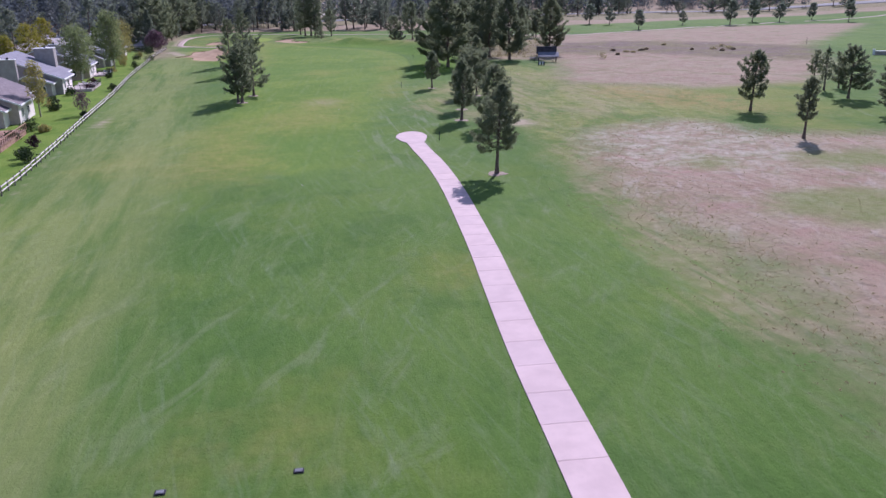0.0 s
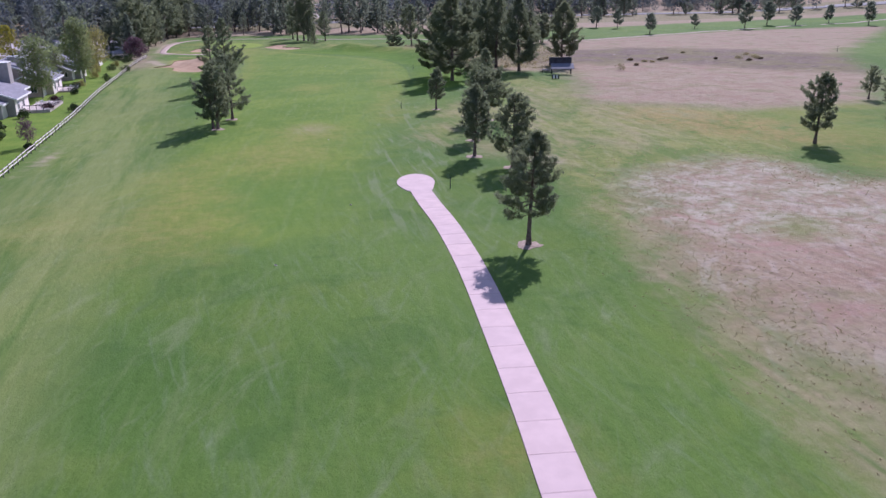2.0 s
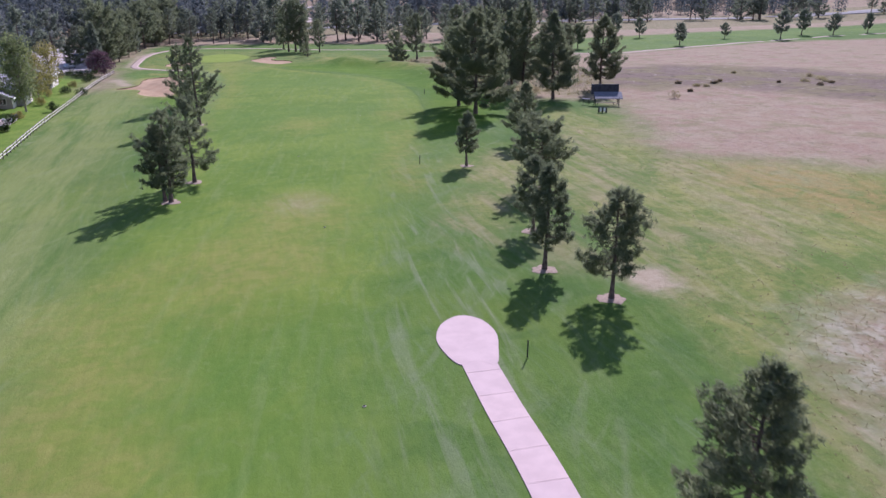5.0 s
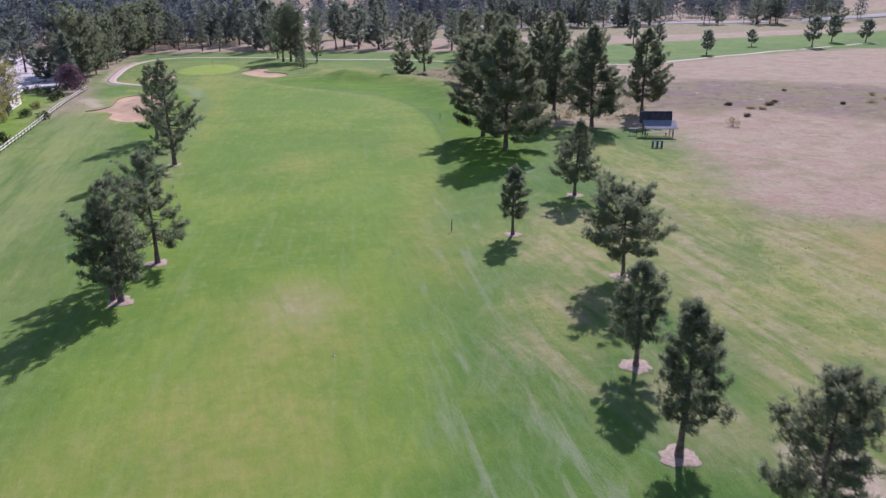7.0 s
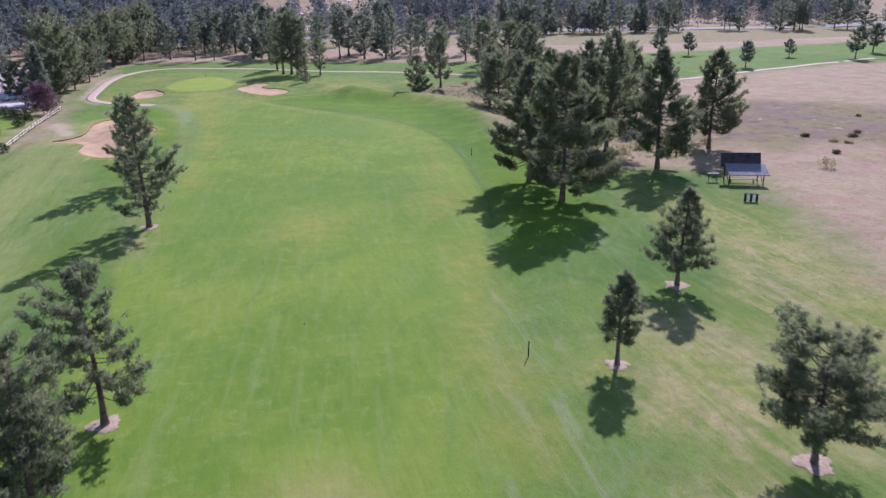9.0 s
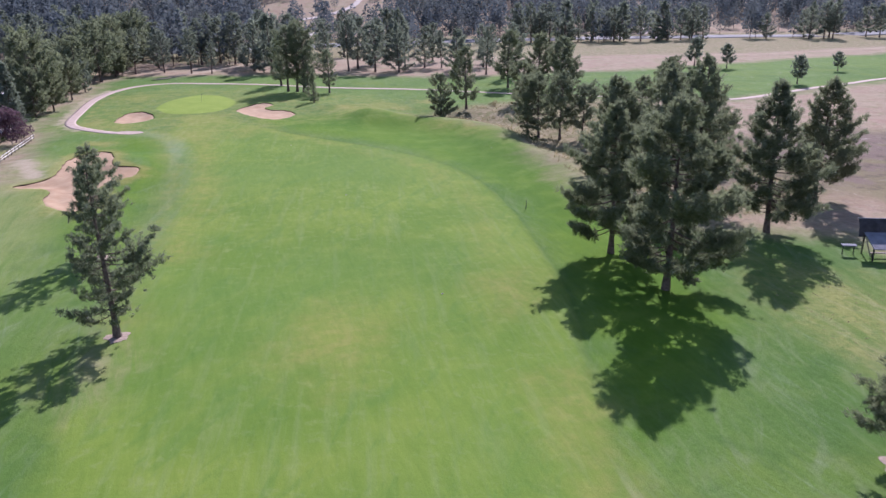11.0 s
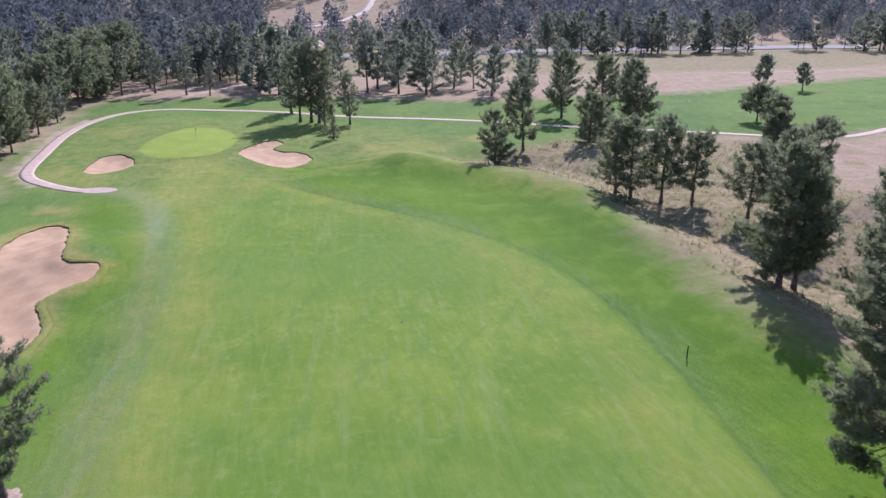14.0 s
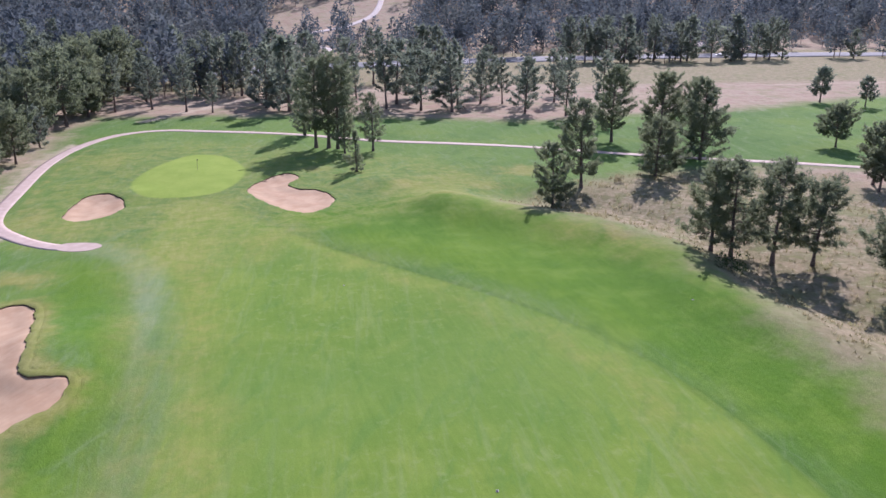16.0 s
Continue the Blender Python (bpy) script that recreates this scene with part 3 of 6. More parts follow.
def zones(x, y):
    """Signed distances to the kinds of ground, clipped to a few metres."""
    dry = np.maximum.reduce([signed(p, x, y) for p in (DRY_NEAR, DRY_FAR, DRY_NORTH, DRY_WEST)])
    worn = signed(WORN, x, y)
    for cx, cy, r in WORN_PATCHES:
        worn = np.maximum(worn, r - 3 - np.hypot(x - cx, (y - cy) * 0.6))
    band = along([(-14, -20), (-20, 25), (-25, 60), (-31, 126), (-45, 214), (-54, 285)], x, y, 8.0)
    yell = np.full(np.shape(x), -40.0)
    for cx, cy, r in YELLOW:
        yell = np.maximum(yell, r - np.hypot(x - cx, (y - cy) * 0.7))
    yell = np.maximum(yell, along([(-24.5, 215), (-26.5, 254), (-29.5, 280), (-34, 297), (-35, 330)], x, y, 0.2) - 0.6)
    yell = np.maximum(yell, along([(-16, 318), (2, 296), (11, 282), (16, 268), (18, 250), (16, 228)], x, y, 1.0) - 1.5)
    # lime strip on the crest: sunlight on the slope given as turf colour
    yell = np.maximum(yell, along(CREST, x, y, 0.5) - 1.0)
    yell = np.maximum(yell, along([(14, 195), (13, 183), (11, 170), (11.5, 155)], x, y, 1.5))
    rim = BUNKERS["large"][::4]
    halo = 2.2 + signed(rim, x, y)
    halo = np.where((np.abs(x + 43) < 22) & (np.abs(y - 278) < 36), np.minimum(halo, 2.0), -9.0)
    for cx, cy, rx, ry in ((3.2, 349.1, 3.0, 3.4), (17.5, 348, 3.4, 3.0), (10, 337, 7.0, 2.2), (29.2, 312, 3.0, 4.0), (27, 358, 6.0, 5.0), (-57.6, 336, 2.6, 7.0), (-14, 365, 4.0, 3.0), (-49, 308, 4.0, 3.0)):
        halo = np.maximum(halo, 2.0 - 2.0 * np.hypot((x - cx) / rx, (y - cy) / ry))
    halo = np.maximum(halo, along([(-53, 325), (-59, 335), (-62.4, 355), (-64.4, 378), (-63, 393)], x, y, 0.6))
    seam = along(SEAM, x, y, 0.55)
    teal = along([(-34.8, 309), (-30.6, 297), (-28.9, 286), (-27.9, 276), (-27.2, 266), (-26.6, 252), (-26, 236), (-25, 214)], x, y, 1.9)
    sun_side = along([(-30, 318), (-26.5, 297), (-24.5, 282), (-23.2, 268), (-22.6, 252), (-22, 232)], x, y, 2.2)
    yell = np.maximum(yell, sun_side - 1.0)
    yard = np.minimum(signed(YARD, x, y), 40)
    rust = 10 - np.hypot((x - 65) + 0.25 * (y - 142), (y - 142) * 0.5)
    hollow = np.minimum(along([(86, 268), (108, 270), (126, 256), (140, 228), (170, 218)], x, y, 25.0), 40)
    cream = 17 - np.hypot(x - 47, (y - 102) * 0.8)
    bare = np.maximum(2.4 - np.hypot(x - 28.6, (y - 120) * 0.8), 0.3 - np.hypot(x + 39.6, (y - 134) * 0.16))
    bare = np.maximum(bare, along(FENCE[::8] + (1.0, 0), x, y, -0.9))
    bare = np.maximum(bare, along([(-58, 326), (-64.5, 336), (-67.5, 355), (-70, 378), (-68.5, 398)], x, y, 1.0))
    bare = np.maximum(bare, along(TRAIL, x, y, 1.6))
    bare = np.maximum(bare, along([(-58, 291), (-52, 278)], x, y, 1.5))
    worn = np.maximum(worn, along([(32.5, 126), (36.3, 146), (40, 168), (42, 190)], x, y, 3.0))
    track = signed(TRACKED, x, y)
    pale = along([(-44, 320), (-39, 316.5), (-34.8, 310), (-32.6, 301), (-31.2, 290), (-30, 276)], x, y, 1.0) - 0.09 * np.maximum(0, 308 - y)
    for line in WHEELS:
        pale = np.maximum(pale, 3.0 * along(line, x, y, 0) - 1.45)
    tan = np.full(np.shape(x), -40.0)
    for cx, cy, r in TAN_PATCHES:
        tan = np.maximum(tan, r - np.hypot(x - cx, (y - cy) * 0.6))
    tan = np.maximum(tan, along([(33, 132), (36.5, 152), (41, 172), (46, 192)], x, y, 4.0))
    tan = np.maximum(tan, along([(26.5, 40), (27.5, 60), (28.5, 78), (32, 98)], x, y, 2.2))
    bank = np.maximum(signed(STRAW_BANK, x, y), signed(VERGE, x, y))
    spot = np.maximum(6 - np.hypot((x - 50.5) * 0.7, y - 65), 3 - np.hypot(x - 44, y - 84))
    spot = np.maximum(spot, 4 - np.hypot((x - 62) * 0.6, y - 84))
    apron = signed(APRON, x, y)
    lush = np.maximum.reduce([signed(p, x, y) for p in LUSH])
    return {"sd_apron": apron, "sd_spot": spot, "sd_halo": halo, "sd_seam": seam, "sd_teal": teal, "sd_tan": tan, "sd_bank": bank, "sd_lush": lush, "sd_cream": cream, "sd_band": band, "sd_yell": yell, "sd_yard": yard, "sd_rust": rust, "sd_hollow": hollow, "sd_track": track, "sd_pale": pale, "sd_dry": dry, "sd_worn": worn, "sd_bare": bare, "sd_fair": signed(FAIRWAY, x, y) / (1.0 + 3.5 * smooth(-8, -24, x) + 14 * smooth(208, 130, y)), "sd_putt": signed(GREEN, x, y)}


# ---------------------------------------------------------------- mesh helpers
def mesh(name, verts, faces, material, shade=False):
    me = bpy.data.meshes.new(name)
    me.from_pydata([tuple(v) for v in np.asarray(verts, float).tolist()], [], [tuple(f) for f in faces])
    me.materials.append(material)
    if shade:
        me.polygons.foreach_set("use_smooth", [True] * len(me.polygons))
    me.update()
    return me


def triangles(name, corners, material):
    """A mesh of loose triangles from an array of corners (n, 3, 3)."""
    n = len(corners)
    me = bpy.data.meshes.new(name)
    me.vertices.add(3 * n), me.loops.add(3 * n), me.polygons.add(n)
    me.vertices.foreach_set("co", np.ascontiguousarray(corners, np.float32).ravel())
    me.loops.foreach_set("vertex_index", np.arange(3 * n, dtype=np.int32))
    me.polygons.foreach_set("loop_start", np.arange(0, 3 * n, 3, dtype=np.int32))
    me.materials.append(material)
    me.update(calc_edges=True)
    return me


def child(name, me, parent, label=""):
    ob = new(name, me)
    ob.parent = parent
    return tagged(ob, label)


def part(name, bm, material, parent, label=""):
    me = bpy.data.meshes.new(name)
    bm.to_mesh(me)
    bm.free()
    me.materials.append(material)
    return child(name, me, parent, label)


def box(x0, x1, y0, y1, z0, z1, bevel=0.02):
    bm = bmesh.new()
    bmesh.ops.create_cube(bm, size=1.0)
    bmesh.ops.scale(bm, vec=(x1 - x0, y1 - y0, z1 - z0), verts=bm.verts)
    bmesh.ops.translate(bm, vec=((x0 + x1) / 2, (y0 + y1) / 2, (z0 + z1) / 2), verts=bm.verts)
    if bevel:
        bmesh.ops.bevel(bm, geom=list(bm.edges), offset=bevel, segments=1, affect="EDGES")
    return bm


def joined(*many):
    out = bmesh.new()
    for bm in many:
        tmp = bpy.data.meshes.new("tmp")
        bm.to_mesh(tmp)
        bm.free()
        out.from_mesh(tmp)
        bpy.data.meshes.remove(tmp)
    return out


def turned(bm, m):
    bmesh.ops.transform(bm, matrix=m, verts=bm.verts)
    return bm


def tube(points, radii, sides=6):
    """Vertices and faces of a tapered tube along points."""
    p, r = np.asarray(points, float), np.asarray(radii, float)
    d = np.gradient(p, axis=0)
    d /= np.linalg.norm(d, axis=1, keepdims=True) + 1e-9
    ref = np.where(np.abs(d[:, 2:3]) > 0.9, (1.0, 0, 0), (0, 0, 1.0))
    u = np.cross(d, ref)
    u /= np.linalg.norm(u, axis=1, keepdims=True) + 1e-9
    v = np.cross(d, u)
    a = np.linspace(0, 2 * np.pi, sides, endpoint=False)
    ring = u[:, None] * np.cos(a)[None, :, None] + v[:, None] * np.sin(a)[None, :, None]
    verts = (p[:, None] + ring * r[:, None, None]).reshape(-1, 3)
    faces = []
    for k in range(len(p) - 1):
        for j in range(sides):
            i, q = k * sides + j, k * sides + (j + 1) % sides
            faces.append((i, q, q + sides, i + sides))
    faces.append(tuple(range((len(p) - 1) * sides, len(p) * sides)))
    return verts, faces


def merged(pieces):
    verts, faces, base = [], [], 0
    for v, f in pieces:
        verts.append(v)
        faces += [tuple(i + base for i in g) for g in f]
        base += len(v)
    return np.concatenate(verts), faces


def thing(name, at, label, category, group="", kind="", turn=0.0, scale=1.0):
    ob = new(name)
    ob.matrix_basis = Matrix.Translation(at) @ Matrix.Rotation(turn, 4, "Z") @ Matrix.Diagonal((scale, scale, scale, 1))
    return tagged(ob, label, category, group, kind)


def strip(line, half, lift, thick=0.0):
    """A band along a line, laid on the land."""
    p = np.asarray(line, float)
    d = np.gradient(p, axis=0)
    d /= np.linalg.norm(d, axis=1, keepdims=True)
    side = np.stack([-d[:, 1], d[:, 0]], 1) * half
    rows = [p + side, p + side * 0.5, p, p - side * 0.5, p - side]
    xy = np.stack(rows, 1).reshape(-1, 2)
    z = ground(xy[:, 0], xy[:, 1]) + lift
    verts = np.c_[xy, z]
    faces = [(i * 5 + j, i * 5 + j + 1, i * 5 + j + 6, i * 5 + j + 5) for i in range(len(p) - 1) for j in range(4)]
    if thick:
        n, m = len(verts), 5
        verts = np.concatenate([verts, verts - (0, 0, thick)])
        for i in range(len(p) - 1):
            faces += [(i * m, i * m + m, n + i * m + m, n + i * m), (i * m + 4, n + i * m + 4, n + i * m + m + 4, i * m + m + 4)]
        faces += [(0, n, n + 4, 4), (n - 5, n - 1, 2 * n - 1, 2 * n - 5)]
    return verts, faces


# ---------------------------------------------------------------- the ground sheet
def grid_lines(lo, hi, step, far_lo, far_hi, grow=1.12):
    mid = np.arange(lo, hi + 0.01, step)
    up, down, s = [hi], [lo], step
    while up[-1] < far_hi or down[-1] > far_lo:
        s *= grow
        up.append(up[-1] + s), down.append(down[-1] - s)
    return np.concatenate([[v for v in down[:0:-1] if v > far_lo], mid, [v for v in up[1:] if v < far_hi]])


def build_ground():
    xs, ys = grid_lines(-75, 100, 1.0, -3000, 3000), grid_lines(5, 430, 1.0, -2500, 4000, 1.08)
    finer = lambda v, a, b: np.concatenate([v[v < a], np.arange(a, b, 0.5), v[v >= b]])  # noqa: E731
    xs, ys = finer(xs, -56, -7), finer(ys, 253, 364)
    gx, gy = (g.ravel() for g in np.meshgrid(xs, ys))
    gz = ground(gx, gy) - bunker_depth(gx, gy)
    n = len(xs)
    i = (np.arange(len(ys) - 1)[:, None] * n + np.arange(n - 1)[None]).ravel()
    quads = np.stack([i, i + 1, i + n + 1, i + n], 1)
    me = bpy.data.meshes.new("ground")
    me.from_pydata(np.c_[gx, gy, gz].tolist(), [], quads.tolist())
    me.polygons.foreach_set("use_smooth", [True] * len(me.polygons))
    for key, value in zones(gx, gy).items():
        me.attributes.new(key, "FLOAT", "POINT").data.foreach_set("value", np.clip(value, -40, 40).astype(np.float32))
    me.materials.append(TURF)
    me.update()
    tagged(new("ground", me), "mown green golf turf with dry tan meadow grass", "ground", kind="structure")


build_ground()


def build_bunker(line, label):
    """A sand hollow with a rolled turf lip."""
    cx, cy = line.mean(0)
    d = np.roll(line, -1, 0) - np.roll(line, 1, 0)
    d /= np.linalg.norm(d, axis=1, keepdims=True)
    out = np.stack([d[:, 1], -d[:, 0]], 1)
    if signed(line, *(line[:1] + out[:1] * 0.3).T)[0] > 0:
        out = -out
    n = len(line)
    quad = lambda a, b: [(a + k, a + (k + 1) % n, b + (k + 1) % n, b + k) for k in range(n)]  # noqa: E731
    level = lambda xy: ground(xy[:, 0], xy[:, 1])  # noqa: E731
    root = thing("bunker", (0, 0, 0), label, "sand bunker", kind="structure")
    wob = 0.12 * np.sin(np.arange(n) * 0.7) + 0.08 * np.sin(np.arange(n) * 1.9)
    edge = line + out * wob[:, None]
    rings = [line + out * 1.1, line + out * 0.6, edge, edge - out * 0.06]
    lifts = (-0.015, 0.02, 0.03, -0.02)
    verts = np.concatenate([np.c_[r, level(r) + h] for r, h in zip(rings, lifts)])
    faces = sum((quad(k * n, k * n + n) for k in range(3)), [])
    me = mesh("lip", verts, faces, TURF, True)
    for key, value in zones(verts[:, 0], verts[:, 1]).items():
        me.attributes.new(key, "FLOAT", "POINT").data.foreach_set("value", np.clip(value, -40, 40).astype(np.float32))
    child("lip", me, root, "rolled turf lip of the bunker")
    low = edge - out * 0.16
    cut = np.concatenate([np.c_[rings[3], level(rings[3]) - 0.02], np.c_[low, level(low) - 0.55]])
    child("cut_face", mesh("cut_face", cut, quad(0, n), FACE_BROWN), root, "dark brown face below the lip")
    # sand: a filled grid inside the outline
    xs, ys = np.arange(line[:, 0].min() - 1, line[:, 0].max() + 1, 0.35), np.arange(line[:, 1].min() - 1, line[:, 1].max() + 1, 0.35)
    gx, gy = (g.ravel() for g in np.meshgrid(xs, ys))
    sd = signed(line, gx, gy)
    gz = ground(gx, gy) - 0.14 - 0.32 * smooth(0.0, 2.6, sd) + 0.05 * np.sin(gx * 1.3) * np.sin(gy * 1.1)
    gz = np.where(sd < 0.05, gz - 0.25 * smooth(0.05, -0.4, sd), gz)
    keep = sd > -0.45
    m = len(xs)
    i = (np.arange(len(ys) - 1)[:, None] * m + np.arange(m - 1)[None]).ravel()
    quads = np.stack([i, i + 1, i + m + 1, i + m], 1)
    quads = quads[keep[quads].all(1)]
    used, back = np.unique(quads, return_inverse=True)
    child("sand", mesh("sand", np.c_[gx, gy, gz][used], back.reshape(-1, 4).tolist(), SAND, True), root, "raked pinkish tan sand")


build_bunker(BUNKERS["kidney"], "kidney-shaped bunker of pinkish tan sand by the green")
build_bunker(BUNKERS["small"], "small oval bunker of pinkish tan sand by the green")
build_bunker(BUNKERS["large"], "large lobed bunker of reddish tan sand beside the fairway")

# paths and road
v, f = strip(BACK_PATH, 1.25, 0.03, 0.15)
tagged(new("path_north", mesh("path_north", v, f, PALE, True)), "pale pinkish concrete cart path curving round the green", "cart path", kind="structure")
pad = spline([(-44.0, 321.8), (-42.8, 320.2), (-44.2, 318.6), (-46.6, 318.6), (-48.6, 319.8), (-48.4, 322.2), (-46.2, 322.4)], 0.4, True)
verts = np.concatenate([np.c_[pad, ground(*pad.T) + 0.04], np.c_[pad, ground(*pad.T) - 0.15]])
n = len(pad)
faces = [tuple(range(n))] + [(k, k + n, (k + 1) % n + n, (k + 1) % n) for k in range(n)]
tagged(new("path_pad", mesh("path_pad", verts, faces, PALE)), "pale concrete pad where the cart path ends", "cart path", kind="structure")
v, f = strip(spline(ROAD, 6), 14.0, 0.12, 0.3)
tagged(new("road", mesh("road", v, f, ASPHALT, True)), "grey asphalt highway below the wooded hillside", "road", kind="structure")
v, f = strip(spline([(-20, 640), (-6, 668), (-28, 690), (-22, 712), (6, 735), (28, 775), (40, 840)], 4), 2.2, 0.3, 0.3)
tagged(new("track", mesh("track", v, f, GRAVEL, True)), "pale gravel track winding up the open hillside", "track", kind="structure")
v, f = strip(spline([(215, 650), (232, 690), (228, 730), (262, 790)], 4), 3.0, 0.3, 0.3)
tagged(new("track", mesh("track", v, f, GRAVEL, True)), "pale gravel drive climbing between the pines", "track", kind="structure")
lot = spline([(-77, 318), (-74, 331), (-81, 352), (-88, 380), (-98, 412), (-106, 424), (-142, 420), (-132, 350), (-104, 316)], 2, True)
verts = np.concatenate([np.c_[lot, ground(*lot.T) + 0.1], [[-104, 362, 0.12 + float(ground(-104, 362))]]])
tagged(new("parking_lot", mesh("parking_lot", verts, [(k, (k + 1) % len(lot), len(lot)) for k in range(len(lot))], LOT)), "pale grey asphalt parking lot behind the houses", "parking lot", kind="structure")

v, f = strip(spline([(-91, 377), (-100, 383), (-112, 386), (-126, 385)], 2), 2.2, 0.3, 0.25)
tagged(new("planting_island", mesh("planting_island", v, f, MULCH, True)), "narrow bark-covered island dividing the parking lot", "planting bed", kind="structure")


# ---------------------------------------------------------------- trees
def random_units(rng, n):
    v = rng.normal(size=(n, 3))
    return v / np.linalg.norm(v, axis=1, keepdims=True)


def tufts(rng, centres, ways, length, width, per):
    """Bunches of needles: thin triangles that fan out from each centre."""
    n = len(centres) * per
    c, w = np.repeat(centres, per, 0), np.repeat(ways, per, 0)
    d = w * 0.75 + random_units(rng, n)
    d /= np.linalg.norm(d, axis=1, keepdims=True)
    size = length * rng.uniform(0.6, 1.25, (n, 1))
    s = np.cross(d, random_units(rng, n))
    s /= np.linalg.norm(s, axis=1, keepdims=True) + 1e-9
    root = c + rng.normal(scale=length * 0.22, size=(n, 3)) - d * size * 0.25
    half = s * width * rng.uniform(0.6, 1.3, (n, 1))
    return np.stack([root - half, root + half, root + d * size], 1)


ROUND = ([0, 0.1, 0.28, 0.5, 0.7, 0.86, 1], [0.62, 0.86, 1.0, 0.98, 0.86, 0.64, 0.24])
CONE = ([0, 0.1, 0.25, 0.5, 0.7, 0.86, 1], [0.8, 1.0, 0.95, 0.66, 0.42, 0.24, 0.05])


def pine_shape(seed, h, base, radius, top=0.4, thin=1.0, lean=(0.0, 0.0), tuft=0.34, per=11, limbs=None, width=0.05, shell=0.5, ragged=0.0):
    """Trunk, limbs and needles of a ponderosa pine. base: height of the lowest limbs. top: 0 for a round crown, 1 for a cone."""
    rng = np.random.default_rng(seed)
    t = np.linspace(0, 1, 10)
    bend = np.stack([lean[0] * t**1.5 + 0.012 * h * np.sin(3.1 * t + seed), lean[1] * t**1.5 + 0.012 * h * np.sin(2.3 * t + 2 * seed), h * t], 1)
    bend[:, :2] -= bend[0, :2]
    r0 = 0.014 * h + 0.09
    radii = r0 * (1 - 0.93 * t) * np.where(t == 0, 1.45, 1.0)
    trunk = tube(bend, radii, 8)
    trunk[0][:8, 2] -= 0.25
    axis = lambda z: np.array([np.interp(z, bend[:, 2], bend[:, k]) for k in range(3)])  # noqa: E731
    count = limbs or int(24 + 3.8 * (h - base))
    pieces, centres, ways = [tube(bend[1:], radii[1:] * 0.6, 4)], [], []
    turn = rng.uniform(0, 7)
    bulge, phase = rng.uniform(0.1, 0.22), rng.uniform(0, 6)
    for k in range(count):
        u = (k + rng.uniform(0, 1)) / count
        if 0.05 < u < 0.8 and rng.uniform() < 0.07 + 0.2 * ragged * (math.sin(9 * u + seed) > -0.2):
            continue
        turn += 2.4 + rng.normal(scale=0.35)
        z = base + (h * 0.97 - base) * u
        full = np.interp(u, *ROUND) * (1 - top) + np.interp(u, *CONE) * top
        reach = max(0.3, radius * full * rng.uniform(0.66 - 0.24 * ragged, 1.1 + 0.1 * ragged) * (1 + (bulge + 0.16 * ragged) * math.sin(turn * 1.0 + phase + 4 * u)))
        rise = -0.1 + 1.0 * u + rng.normal(scale=0.12)
        s = np.linspace(0, 1, 6)
        out = reach * s * math.cos(rise * 0.7)
        up = reach * (s * math.sin(rise * 0.7) - 0.14 * np.sin(np.pi * s) + 0.14 * s**3)
        wave = 0.07 * reach * np.sin(4 * s + turn)
        line = axis(z) + np.stack([math.cos(turn) * out - math.sin(turn) * wave, math.sin(turn) * out + math.cos(turn) * wave, up], 1)
        pieces.append(tube(line[::2] if limbs else line, ((0.014 + 0.014 * reach) * (1.05 - s))[::2] if limbs else (0.014 + 0.014 * reach) * (1.05 - s), 3 if limbs else 4))
        side = np.array([-math.sin(turn), math.cos(turn), 0])
        ahead = np.array([math.cos(turn), math.sin(turn), 0.3])
        twigs = max(3, int(2 + 1.9 * reach))
        for q in range(twigs):
            a = 0.3 + 0.12 * ragged + (0.7 - 0.12 * ragged) * (q + rng.uniform(0, 1)) / twigs
            root = np.array([np.interp(a, s, line[:, j]) for j in range(3)])
            sign = -1 if q % 2 else 1
            way = ahead * 0.7 + side * sign * rng.uniform(0.2, 1.0) + np.array([0, 0, rng.uniform(-0.05, 0.5)])
            way /= np.linalg.norm(way)
            long = reach * rng.uniform(0.22, 0.42) * (1.25 - 0.6 * a)
            many = max(1, int(3.4 * thin * (0.6 + long) + rng.uniform(0, 1)))
            b = rng.uniform(0.2, 1.0, (many, 1))
            spot = root + way * long * b + rng.normal(scale=0.11 * (0.5 + long), size=(many, 3))
            centres.append(spot)
            ways.append(np.repeat(way[None] * 0.9 + (0, 0, 0.35), many, 0))
    # young shoots that close the outline: upright brushes on the swelling sides of the crown
    lobes = rng.uniform(0, 6.28, 4)
    n = int(shell * 5.5 * radius * (h - base))
    u, ang = rng.uniform(0, 1, n) ** 0.9, rng.uniform(0, 6.28, n)
    lump = 0.86 + 0.1 * np.sin(3 * ang + lobes[0] + 5 * u) + 0.1 * np.sin(5 * ang + lobes[1] - 11 * u) + 0.07 * np.sin(17 * u + lobes[2] + 2 * ang)
    full = np.interp(u, *ROUND) * (1 - top) + np.interp(u, *CONE) * top
    dist = radius * full * lump * rng.uniform(0.55, 1.04, n)
    keep = np.sin(4 * ang + lobes[3]) * np.sin(13 * u + lobes[1]) < rng.uniform(0.1, 1.0, n)
    zz = base + (h * 0.98 - base) * u + 0.12 * dist
    spots = np.stack([np.interp(zz, bend[:, 2], bend[:, 0]) + dist * np.cos(ang), np.interp(zz, bend[:, 2], bend[:, 1]) + dist * np.sin(ang), zz], 1)
    outward = np.stack([0.8 * np.cos(ang), 0.8 * np.sin(ang), 0.9 + 0.7 * u], 1)
    centres.append(spots[keep]), ways.append(outward[keep])
    tip = axis(h * 0.985) + rng.normal(scale=(0.12, 0.12, 0.25), size=(8, 3))
    centres.append(tip), ways.append(np.repeat([[0, 0, 1.0]], 8, 0))
    crown = tufts(rng, np.concatenate(centres), np.concatenate(ways), tuft, width, per)
    return trunk, merged(pieces), crown


